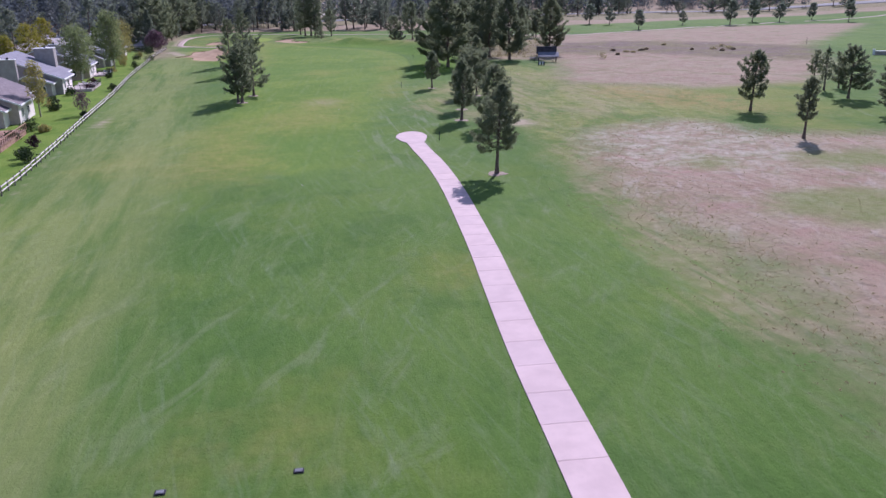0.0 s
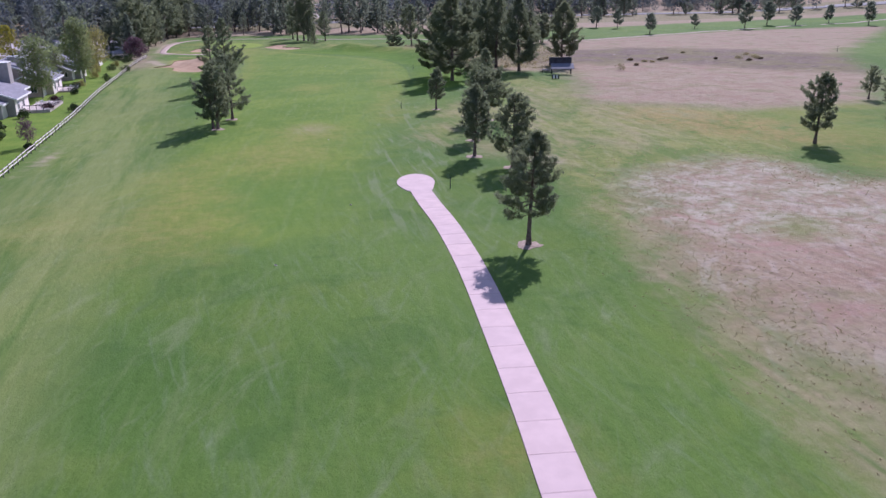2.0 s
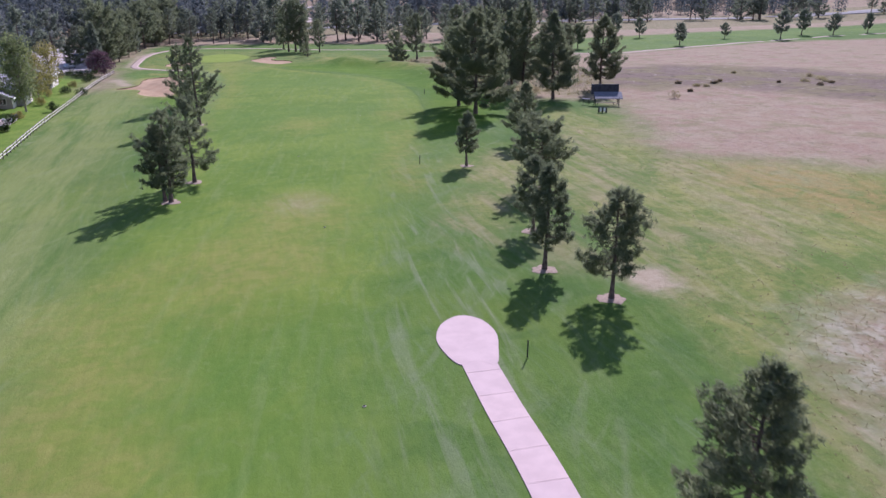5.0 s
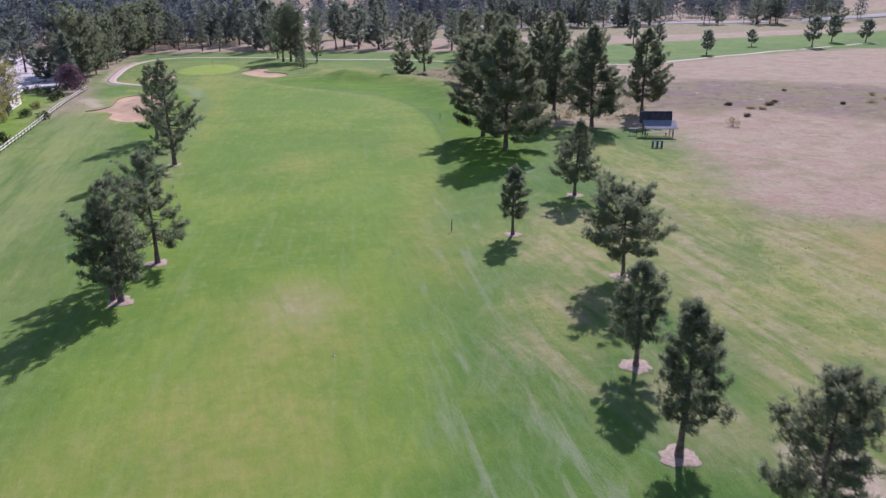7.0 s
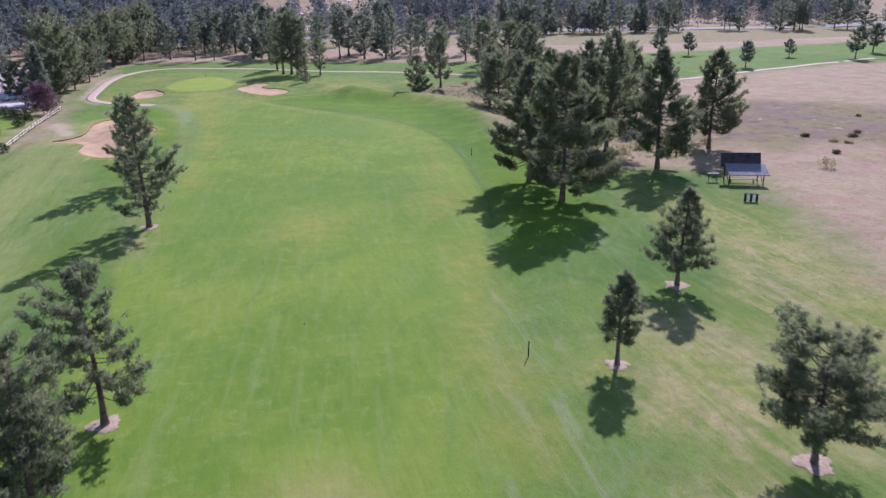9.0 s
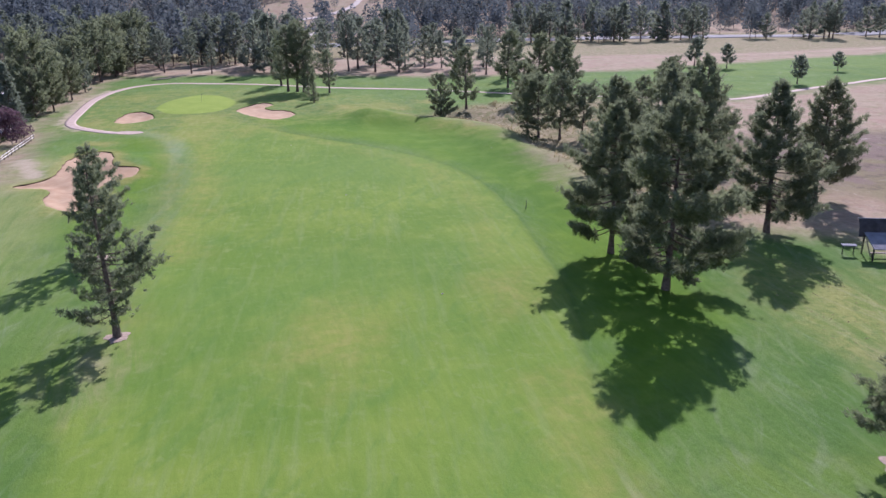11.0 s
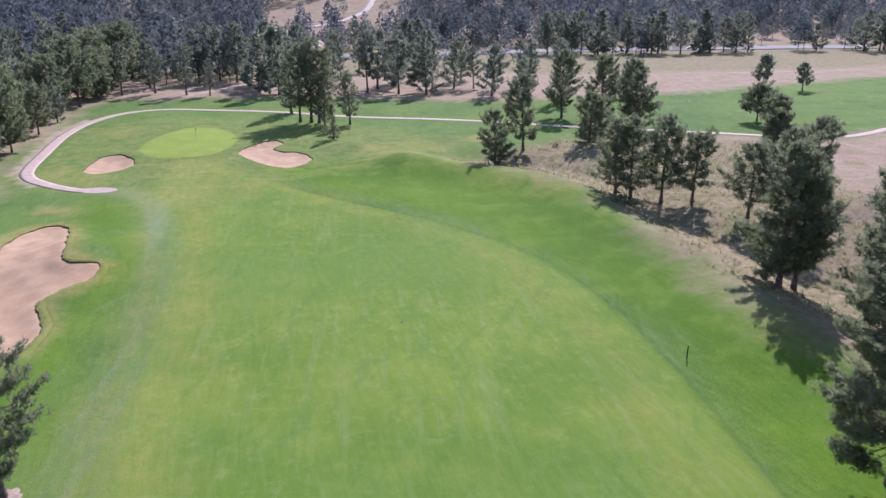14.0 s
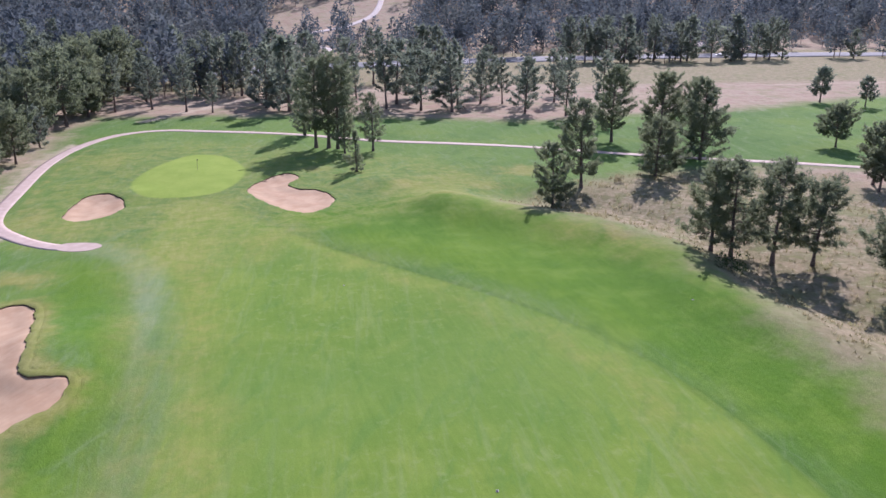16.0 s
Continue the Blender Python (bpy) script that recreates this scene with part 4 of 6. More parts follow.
PINE_LABEL = "ponderosa pine with dark green needles and a brown trunk"


def add_pine(x, y, h, base=None, radius=None, seed=1, label=PINE_LABEL, group="pines on the course", leaves=None, name="pine_tree", **kw):
    base = h * 0.25 if base is None else base
    radius = h * 0.2 if radius is None else radius
    trunk, limbs, crown = pine_shape(seed, h, base, radius, **kw)
    root = thing(name, (x, y, float(ground(x, y))), label, "tree", group)
    child("trunk", mesh("trunk", *trunk, BARK, True), root)
    child("branchwork", mesh("branchwork", *limbs, BARK, True), root)
    child("crown", triangles("crown", crown, leaves or NEEDLE), root)
    return root


def add_mulch(x, y, r, seed):
    rng = np.random.default_rng(seed)
    a = np.linspace(0, 2 * np.pi, 28, endpoint=False)
    wob = 1 + 0.12 * np.sin(3 * a + seed) + 0.08 * np.sin(5 * a + 2 * seed) + 0.09 * rng.normal(size=28)
    rings = [(r * wob, 0.03), (r * wob * 0.85, 0.06), (r * 0.4 * wob, 0.08)]
    verts = [np.c_[x + q * np.cos(a), y + q * np.sin(a), ground(x + q * np.cos(a), y + q * np.sin(a)) + h] for q, h in rings]
    faces = [(k * 28 + j, k * 28 + (j + 1) % 28, k * 28 + 28 + (j + 1) % 28, k * 28 + 28 + j) for k in range(2) for j in range(28)]
    faces.append(tuple(range(56, 84)))
    tagged(new("mulch_ring", mesh("mulch_ring", np.concatenate(verts), faces, MULCH, True)), "round patch of pale pinkish mulch under a pine", "mulch", "mulch rings")


# Pines beside the cart path and along the right rough: x, y, height, lowest limb, crown radius
YOUNG = [
    (18.1, 85.5, 10.3, 3.0, 2.75), (20.2, 123.7, 9.8, 2.3, 2.15), (23.8, 116.1, 9.3, 2.1, 2.8), (22.1, 134.8, 8.1, 2.1, 2.1),
    (27.9, 151.9, 8.5, 2.5, 3.9), (20.7, 166.4, 7.6, 2.1, 1.75), (32.9, 181.6, 10.1, 2.0, 3.2),
]
for k, (x, y, h, b, r) in enumerate(YOUNG):
    add_pine(x, y, h, b, r, seed=11 + k, top=(0.5, 0.3, 0.15, 0.2, -0.08, 0.35, 0.85)[k], thin=1.3, shell=1.9, lean=(0.2, 0.1), tuft=0.42, per=14, width=0.032, group="young pines beside the cart path", label="young ponderosa pine with a full dark green crown")
    add_mulch(x, y, 1.15 if k != 5 else 0.95, 40 + k)
# Pines on the left side of the fairway
LEFT = [(-18.4, 154.4, 11.2, 1.8, 3.1), (-17.1, 164.3, 11.3, 2.2, 3.3), (-23.2, 211.0, 16.2, 2.0, 3.7), (-19.2, 155.0, 9.2, 1.8, 2.4), (-30.1, 234.0, 13.5, 2.0, 3.4)]
for k, (x, y, h, b, r) in enumerate(LEFT):
    add_pine(x, y, h, b, r, seed=31 + k, top=(0.2, 0.3, 0.5, 0.2, 0.35)[k], thin=0.95, shell=0.4, ragged=0.6, lean=(-0.3, 0.2) if k < 2 else (0, 0), tuft=0.45, per=12, width=0.04, group="pines left of the fairway", label="tall ponderosa pine with a shaggy dark green crown")
    if k != 3:
        add_mulch(x, y, 1.1, 60 + k)
# The dense stand of tall pines between fairway and meadow
STAND = [
    (31.2, 213.8, 20.4, 2.2, 6.0), (29.8, 226.0, 18.0, 2.6, 5.0), (52.3, 229.7, 19.2, 2.6, 5.2), (68.6, 243.8, 17.8, 3.0, 5.0), (48.8, 243.6, 21.4, 3.0, 5.4),
    (42.8, 260.7, 16.6, 2.0, 5.0), (45.4, 261.6, 15.4, 2.6, 4.4), (66.5, 272.5, 14.5, 3.0, 3.6), (47.2, 248.6, 19.4, 3.0, 5.0),
]
for k, (x, y, h, b, r) in enumerate(STAND):
    add_pine(x, y, h, b, r, seed=51 + k, top=0.6, thin=0.9 if k > 3 else (1.35 if k < 2 else 1.1), shell=0.6 if k < 2 else 0.7, ragged=0.5 if k < 2 else 0.3, tuft=0.55, width=0.043 if k < 4 else 0.055, per=14 if k < 4 else 10, group="stand of tall pines", label="tall mature ponderosa pine with heavy dark limbs")
# Pines along the right bank further on
BANK = [
    (41.8, 308.2, 11.8, 1.0, 3.6), (43.8, 306.2, 12.4, 1.2, 4.2), (47.3, 301.8, 13.2, 2.2, 3.8), (51.3, 299.0, 10.8, 2.2, 3.6),
    (55.0, 288.4, 11.0, 2.4, 3.6), (57.8, 284.0, 14.0, 2.4, 4.2), (26.4, 334.0, 10.0, 0.4, 3.5), (34.6, 343.3, 15.6, 2.6, 3.6), (56.0, 384.2, 17.4, 3.0, 4.6),
    (51.1, 348.2, 11.0, 0.8, 4.8), (62.3, 372.1, 17.2, 1.6, 5.0), (66.9, 361.4, 16.8, 1.4, 4.8), (71.0, 374.0, 15.4, 2.4, 4.0), (73.4, 299.5, 12.6, 4.0, 3.2),
]
for k, (x, y, h, b, r) in enumerate(BANK):
    drop = max(0.0, -float(ground(x, y)))
    h, b = h + drop, b + 0.5 * drop
    add_pine(x, y, h, b, r, seed=71 + k, top=(0.0, 0.05, 0.0, 0.0, 0.05)[k] if k < 5 else 0.15, thin=0.6 if k < 6 else 0.78, shell=0.45, ragged=0.7, tuft=0.62, width=0.056, per=10, group="pines on the dry bank", label="ponderosa pine on a dry tan bank")
BANK_FAR = [(104.0, 369.2, 9.6, 2.4, 4.2), (88.2, 336.0, 11.4, 2.8, 3.4), (86.0, 331.5, 9.0, 2.2, 3.0)]
for k, (x, y, h, b, r) in enumerate(BANK_FAR):
    add_pine(x, y, h, b, r, seed=91 + k, top=0.1, thin=0.6, tuft=0.65, width=0.1, per=7, group="pines on the dry bank", label="open-crowned ponderosa pine beside the far cart path")
# The clump behind the kidney bunker
CLUMP = [(-13.2, 387.4, 19.6, 4.0, 4.9), (-10.4, 386.3, 21.2, 4.6, 5.2), (-8.4, 385.0, 18.2, 3.0, 4.4), (-0.7, 381.3, 12.7, 2.4, 3.2), (-5.3, 361.5, 8.0, 0.3, 2.0), (-16.0, 404.0, 16.0, 2.0, 4.0), (-7.0, 379.5, 9.0, 1.2, 2.4)]
for k, (x, y, h, b, r) in enumerate(CLUMP):
    add_pine(x, y, h, b, r, seed=111 + k, top=0.0 if k < 3 else (0.25 if k != 4 else 1.0), thin=0.5, shell=0.35, ragged=0.75, tuft=0.6, width=0.052, per=10, group="pines behind the green", label="ponderosa pine behind the kidney-shaped bunker")
# Trees round the tee to the right
TEE = [(69.9, 121.8, 9.9, 2.2, 2.7), (63.7, 96.4, 8.2, 2.6, 1.5), (94.4, 131.0, 9.2, 2.0, 3.7), (96.7, 141.9, 8.0, 2.2, 1.3), (101.3, 144.0, 6.2, 1.6, 1.5), (105.4, 158.8, 6.2, 1.6, 1.8), (88.2, 111.5, 9.0, 1.5, 2.6), (77.0, 83.0, 9.0, 1.2, 2.6)]
for k, (x, y, h, b, r) in enumerate(TEE):
    add_pine(x, y, h, b, r, seed=131 + k, top=0.2, thin=(1.0, 0.8, 0.9, 0.45, 0.5, 0.5, 0.9, 0.9)[k], shell=0.3 if 2 < k < 6 else 0.5, tuft=0.45, width=0.07, per=9, lean=(0.3, 0.2), group="pines on the right tee", label="small pine standing alone on green turf")

# mid-distance pines: a few shapes, copied
MID = []
MID_KINDS = [(16, 2.0, 4.6, 0.1), (18, 3.4, 4.4, 0.3), (14, 1.2, 4.4, 0.15), (20, 4.5, 4.8, 0.05), (10, 2.4, 2.9, 0.0), (17, 1.0, 4.2, 0.7), (19, 5.0, 4.0, 0.2), (15, 2.6, 5.0, 0.0), (9, 0.6, 2.9, 0.5), (18, 3.0, 6.6, -0.05), (15, 1.6, 6.0, 0.1), (20, 3.5, 6.8, 0.2)]
for k, (h, b, r, top) in enumerate(MID_KINDS):
    MID.append(add_pine(0, -400 - 20 * k, h, b, r, seed=151 + k, top=top, thin=0.5, tuft=0.82, width=0.15, per=5, limbs=40 if k < 9 else 52, shell=0.3 if k != 4 and k < 9 else 0.45, ragged=0.8 if k != 4 and k < 9 else 0.4, lean=((0.5, 0.2), (-0.6, 0.3), (0.2, -0.7))[k % 3], leaves=NEEDLE_FAR_HAZE if k < 9 else NEEDLE, group="pines at the edge of the woods", label="dark ponderosa pine at the edge of the woods"))
MID_H = [q[0] for q in MID_KINDS]
WILD = [0, 1, 2, 3, 5, 6, 7, 8]


def copy_pine(kind, x, y, h, rng, label="", group=""):
    s = h / MID_H[kind]
    m = Matrix.Translation((x, y, float(ground(x, y)))) @ Matrix.Rotation(rng.uniform(0, 6.28), 4, "Z") @ Matrix.Diagonal((s * rng.uniform(0.9, 1.12), s * rng.uniform(0.9, 1.12), s, 1))
    return tagged(copy_thing(MID[kind], m), label, group=group)


rng = np.random.default_rng(7)
FAIR_TREES = [(145.8, 436.5, 10.8), (150.6, 374.5, 9.0), (189, 408, 7), (210, 396, 12.5), (236, 420, 12), (249, 414, 10), (275, 424, 9.5), (280, 398, 11.5), (154.0, 426.0, 9.0)]
for x, y, h in FAIR_TREES:
    copy_pine(4, x, y, h, rng, "small round-crowned pine on the far fairway", "pines along the far fairway")
NORTH = [
    (46.8, 429.1, 14.6), (57.4, 423.5, 15.4), (65.2, 415, 16.6), (45, 450, 13), (17.9, 441, 16), (26.5, 436, 16.5), (38.4, 452, 14.5), (-28, 478, 20), (-51, 448, 15), (8, 446, 17), (12, 455, 18), (30, 446, 18),
    (-38, 482, 19), (-22, 486, 18), (-62, 455, 14), (-72, 452, 15), (-45, 490, 17), (0, 470, 14), (20, 470, 17), (62, 450, 15), (-14, 500, 15), (70, 470, 14),
]
for k, (x, y, h) in enumerate(NORTH):
    copy_pine((0, 1, 3, 6, 7, 5)[k % 6], x, y, h * 1.1, rng)
grove = []
while len(grove) < 18:
    x, y = rng.uniform(-70, 62), rng.uniform(440, 545)
    if along(TRAIL, np.array([x]), np.array([y]), 4)[0] < 0 and all(math.hypot(x - a, y - b) > 5 for a, b in grove + [q[:2] for q in NORTH]):
        grove.append((x, y))
        copy_pine(int(rng.choice(WILD)), x, y, rng.uniform(9, 21), rng)
roadside = []
while len(roadside) < 36:
    x = float(rng.choice([120, 140, 172, 178, 212, 218, 262, 300, 350, 405])) + rng.normal(scale=9)
    y = 588 - 0.02 * abs(x - 200) + rng.normal(scale=6)
    if along(ROAD, np.array([x]), np.array([y]), 12)[0] < 0 and all(math.hypot(x - a, y - b) > 4 for a, b in roadside):
        roadside.append((x, y))
        copy_pine(int(rng.choice(WILD)), x, y, rng.uniform(13, 23), rng, "dark pine beside the highway", "pines beside the highway")
# the west wood comes down to the cart path
edge = np.array([(-73, 318), (-76, 340), (-75, 365), (-76, 388), (-73, 405), (-71, 425), (-76, 445)], float)
placed = []
while len(placed) < 98:
    y = rng.uniform(318, 560)
    limit = np.interp(y, edge[:, 1], edge[:, 0]) - 1.0
    x = limit - rng.exponential(32)
    if x < -230 or (signed(lot, np.array([x]), np.array([y]))[0] > -3 and rng.uniform() < 0.93):
        continue
    if any(math.hypot(x - a, y - b) < (7.0 if limit - x < 22 else 4.8) for a, b in placed) or along(ROAD, np.array([x]), np.array([y]), 9)[0] > 0:
        continue
    placed.append((x, y))
    copy_pine(int(rng.choice([9, 10, 11, 9, 10, 2] if limit - x < 22 else WILD)), x, y, rng.uniform(9, 21), rng, "broad-crowned ponderosa pine beside the cart path" if limit - x < 22 else "", group="pines of the west wood")
for kind, x, y, h in ((9, -72.6, 357.5, 10.5), (10, -74.0, 348.0, 12.0), (11, -77.0, 369.5, 14.0), (9, -74.2, 379.0, 11.0)):
    copy_pine(kind, x, y, h, rng, "broad-crowned ponderosa pine beside the cart path", "pines of the west wood")
for ob in MID:
    ob.location = (-240 - 9 * MID.index(ob), 420 + 14 * (MID.index(ob) % 3), float(ground(-240 - 9 * MID.index(ob), 420 + 14 * (MID.index(ob) % 3))))


# far woods: too many to count
def far_pines(spots, heights, seed, per=230):
    rng = np.random.default_rng(seed)
    n = len(spots)
    h = heights[:, None]
    u = rng.beta(1.3, 1.5, (n, per))
    ang = rng.uniform(0, 2 * np.pi, (n, per))
    prof = np.where(u < 0.2, 0.6 + 2 * u, (1 - u) ** 0.65 * 1.2)
    wide = rng.uniform(0.19, 0.31, (n, 1))
    r = h * wide * prof * np.sqrt(rng.uniform(0.15, 1, (n, per)))
    z = h * (0.14 + 0.86 * u)
    c = np.stack([spots[:, 0:1] + r * np.cos(ang), spots[:, 1:2] + r * np.sin(ang), ground(spots[:, 0], spots[:, 1])[:, None] + z], -1).reshape(-1, 3)
    out = np.stack([np.cos(ang), np.sin(ang), 0.5 + 0 * ang], -1).reshape(-1, 3)
    m = len(c)
    d = out * 0.8 + random_units(rng, m)
    d /= np.linalg.norm(d, axis=1, keepdims=True)
    s = np.cross(d, random_units(rng, m))
    s /= np.linalg.norm(s, axis=1, keepdims=True) + 1e-9
    size = np.repeat(h[:, 0] * 0.047, per)[:, None] * rng.uniform(0.6, 1.4, (m, 1))
    leaf = np.stack([c - s * size * 0.5, c + s * size * 0.5, c + d * size * 1.3], 1)
    a = np.array([0, 2.1, 4.2])
    foot = np.stack([spots[:, 0], spots[:, 1], ground(spots[:, 0], spots[:, 1]) - 0.5], 1)
    ring = np.stack([np.cos(a), np.sin(a), 0 * a], 1) * 0.22
    stem = [np.stack([foot + ring[k], foot + ring[(k + 1) % 3], foot + np.stack([0 * h[:, 0], 0 * h[:, 0], h[:, 0] * 0.8], 1)], 1) for k in range(3)]
    return leaf, np.concatenate(stem)


def scatter(rng, count, x0, x1, y0, y1, keep):
    out = []
    while len(out) < count:
        x, y = rng.uniform(x0, x1, 4000), rng.uniform(y0, y1, 4000)
        out += np.stack([x, y], 1)[keep(x, y) > rng.uniform(0, 1, 4000)].tolist()
    return np.array(out[:count])


MEADOW = [(-52, 640), (-40, 690), (-60, 740), (-30, 800), (60, 860), (75, 780), (40, 720), (34, 650)]


def density(x, y):
    d = smooth(430, 560, y) * (0.5 + 0.5 * smooth(0.35, 0.6, 0.5 + 0.5 * np.sin(x / 31 + 1.3 * np.sin(y / 47)) * np.sin(y / 39 + x / 83)))
    d = d * np.where(along(ROAD, x, y, 15) > 0, 0, 1) * np.where(signed(MEADOW, x, y) > 0, 0.02, 1)
    d = d * np.where((x > 60) & (y < 596 - 0.03 * (x - 175)), np.where(y > 560, 0.12, 0.0), 1)
    d = d * np.where((x > -30) & (y < 575), 0.05, 1)
    return d * np.where((x < -76) & (y > 330) & (y < 560), 0.4, 1) * np.where((y > 625) & (y < 660) & (x > 60), 0.45, 1)


rng = np.random.default_rng(17)
wedge = lambda x, y: np.where(np.abs(x + 5) < 0.64 * y - 10, 1.0, 0.0)  # noqa: E731
woods = np.concatenate([scatter(rng, 1850, -560, 560, 600, 880, lambda x, y: density(x, y) * wedge(x, y)), scatter(rng, 260, -420, 620, 450, 600, density), scatter(rng, 380, -420, -115, 340, 620, lambda x, y: 0.5 * wedge(x, y))])
leaf, stem = far_pines(woods, rng.triangular(10, 19, 29, len(woods)), 5)
root = thing("woods", (0, 0, 0), "dense dark green pine forest covering the hillside", "forest", kind="stuff")
tagged(child("crowns", triangles("crowns", leaf, NEEDLE_HILL_HAZE), root), kind="stuff")
tagged(child("stems", triangles("stems", stem, BARK), root), kind="stuff")


# broad-leaved trees and shrubs
def leafy_shape(seed, h, radius, base, blobs=16, leaves=2600, size=0.17):
    rng = np.random.default_rng(seed)
    t = np.linspace(0, 1, 6)
    stem = np.stack([0.03 * h * np.sin(2 * t + seed), 0.03 * h * np.sin(3 * t), 0.72 * h * t - 0.2 * (t == 0)], 1)
    pieces = [tube(stem, (0.012 * h + 0.03) * (1 - 0.85 * t), 6)]
    cs, rs = [], []
    for k in range(blobs):
        u = (k + 0.5) / blobs
        z = base + (h - base) * (0.12 + 0.8 * u)
        reach = radius * 0.75 * math.sin(math.pi * (0.18 + 0.74 * u)) * rng.uniform(0.3, 1.0)
        a = 2.4 * k + rng.normal(scale=0.4)
        c = np.array([reach * math.cos(a), reach * math.sin(a), z])
        start = np.array([np.interp(min(z * 0.75, 0.7 * h), stem[:, 2], stem[:, j]) for j in range(3)])
        pieces.append(tube(np.linspace(start, c, 4), (0.006 * h + 0.01) * np.array([1, 0.8, 0.5, 0.2]), 4))
        cs.append(c), rs.append(radius * rng.uniform(0.3, 0.5))
    pick = rng.integers(0, blobs, leaves)
    d = random_units(rng, leaves)
    c = np.array(cs)[pick] + d * (np.array(rs)[pick] * rng.uniform(0.35, 1.05, leaves) ** 0.6)[:, None] * (1, 1, 0.85)
    a, b = random_units(rng, leaves), random_units(rng, leaves)
    s = size * rng.uniform(0.6, 1.4, (leaves, 1))
    return merged(pieces), np.stack([c - a * s, c + a * s, c + b * s * 1.4], 1)


def add_leafy(name, x, y, h, radius, base, seed, material, label, category="tree", group="", bark=None, **kw):
    stem, leaf = leafy_shape(seed, h, radius, base, **kw)
    root = thing(name, (x, y, float(ground(x, y))), label, category, group)
    child("trunk", mesh("trunk", *stem, bark or BARK_PALE, True), root)
    child("crown", triangles("crown", leaf, material), root)
    return root


GARDEN = "trees among the houses"
add_leafy("cottonwood_tree", -64.3, 207.2, 13.7, 5.2, 1.6, 1, LEAF_SAGE, "tall green cottonwood among the houses", group=GARDEN, leaves=6200, size=0.2, blobs=30)
add_leafy("cottonwood_tree", -63.9, 237.4, 16.4, 4.9, 1.6, 2, LEAF_SAGE, "tall green cottonwood beside a pale patio", group=GARDEN, leaves=6800, size=0.21, blobs=32)
add_leafy("cottonwood_tree", -66.0, 253.5, 11.4, 4.2, 1.2, 3, LEAF_OLIVE, "slender olive-green tree turning to autumn", group=GARDEN, leaves=3800, size=0.18)
add_leafy("birch_tree", -68.9, 271.3, 12.5, 4.4, 1.4, 12, LEAF_OLIVE, "airy yellow-green birch near the parking lot", group=GARDEN, leaves=3600, size=0.18, blobs=24)
add_leafy("willow_tree", -72.0, 243.0, 9.5, 3.6, 1.2, 13, LEAF_SAGE, "grey-green willow between two roofs", group=GARDEN, leaves=2800, size=0.17)
add_leafy("birch_tree", -52.3, 144.5, 10.0, 2.2, 1.4, 4, LEAF_OLIVE, "slim yellowing birch on the lawn by a house", group=GARDEN, leaves=2400, size=0.15)
add_leafy("aspen_tree", -85.6, 236, 13.6, 4.4, 2.0, 5, LEAF_YELLOW, "yellow autumn aspen behind the houses", group=GARDEN, leaves=3600, size=0.22)
add_leafy("aspen_tree", -87.6, 256, 14.8, 3.6, 2.0, 6, LEAF_YELLOW, "yellow-green autumn aspen behind the houses", group=GARDEN, leaves=3000, size=0.22)
add_leafy("aspen_tree", -84, 198, 10.5, 3.6, 1.6, 7, LEAF_OLIVE, "olive-green tree behind a grey roof", group=GARDEN, leaves=2600, size=0.2)
add_leafy("aspen_tree", -84.2, 216, 11.4, 3.6, 1.6, 8, LEAF_YELLOW, "golden autumn aspen behind the houses", group=GARDEN, leaves=2600, size=0.24)
add_leafy("aspen_tree", -76, 268, 11, 3.2, 1.6, 9, LEAF, "green tree between two houses", group=GARDEN, leaves=2600, size=0.2)
add_leafy("plum_tree", -66.9, 311.7, 7.4, 4.4, 1.0, 10, LEAF_PURPLE, "purple-leaved plum tree by the parking lot", group=GARDEN, leaves=3600, size=0.2)
add_leafy("plum_tree", -45.3, 144.8, 4.4, 1.9, 0.9, 11, LEAF_PURPLE, "small dark red plum tree on the lawn", group=GARDEN, leaves=1300, size=0.11)
add_pine(-73.5, 331.0, 15.0, 0.8, 3.4, seed=201, top=0.9, thin=0.7, tuft=0.7, width=0.12, per=7, name="spruce_tree", label="dark conical spruce by the parking lot", group=GARDEN, leaves=NEEDLE_FAR_HAZE)
BUSHES = [
    (-49, 129.5, 1.7, 1.6, 0), (-43.2, 114.5, 1.8, 1.0, 2), (-40.6, 104, 1.5, 1.5, 0), (-42.0, 107.5, 1.3, 1.2, 0), (-44.5, 142.5, 1.0, 0.9, 0), (-72, 241, 1.9, 1.8, 1), (-50, 183, 1.5, 1.4, 0),
    (-57.6, 236, 2.1, 1.5, 0), (-59.4, 264, 1.5, 1.7, 0), (-67, 262, 2.4, 1.8, 1), (-63.5, 247, 1.8, 1.6, 1), (-57, 176, 1.6, 1.6, 0), (-59, 199, 1.3, 1.4, 2), (-71, 275, 2.0, 1.8, 0), (-66, 292, 1.6, 1.6, 0), (-66.8, 300, 1.5, 1.5, 0), (-71, 306, 1.7, 2.2, 0), (-55.5, 160, 1.6, 1.5, 0),
]
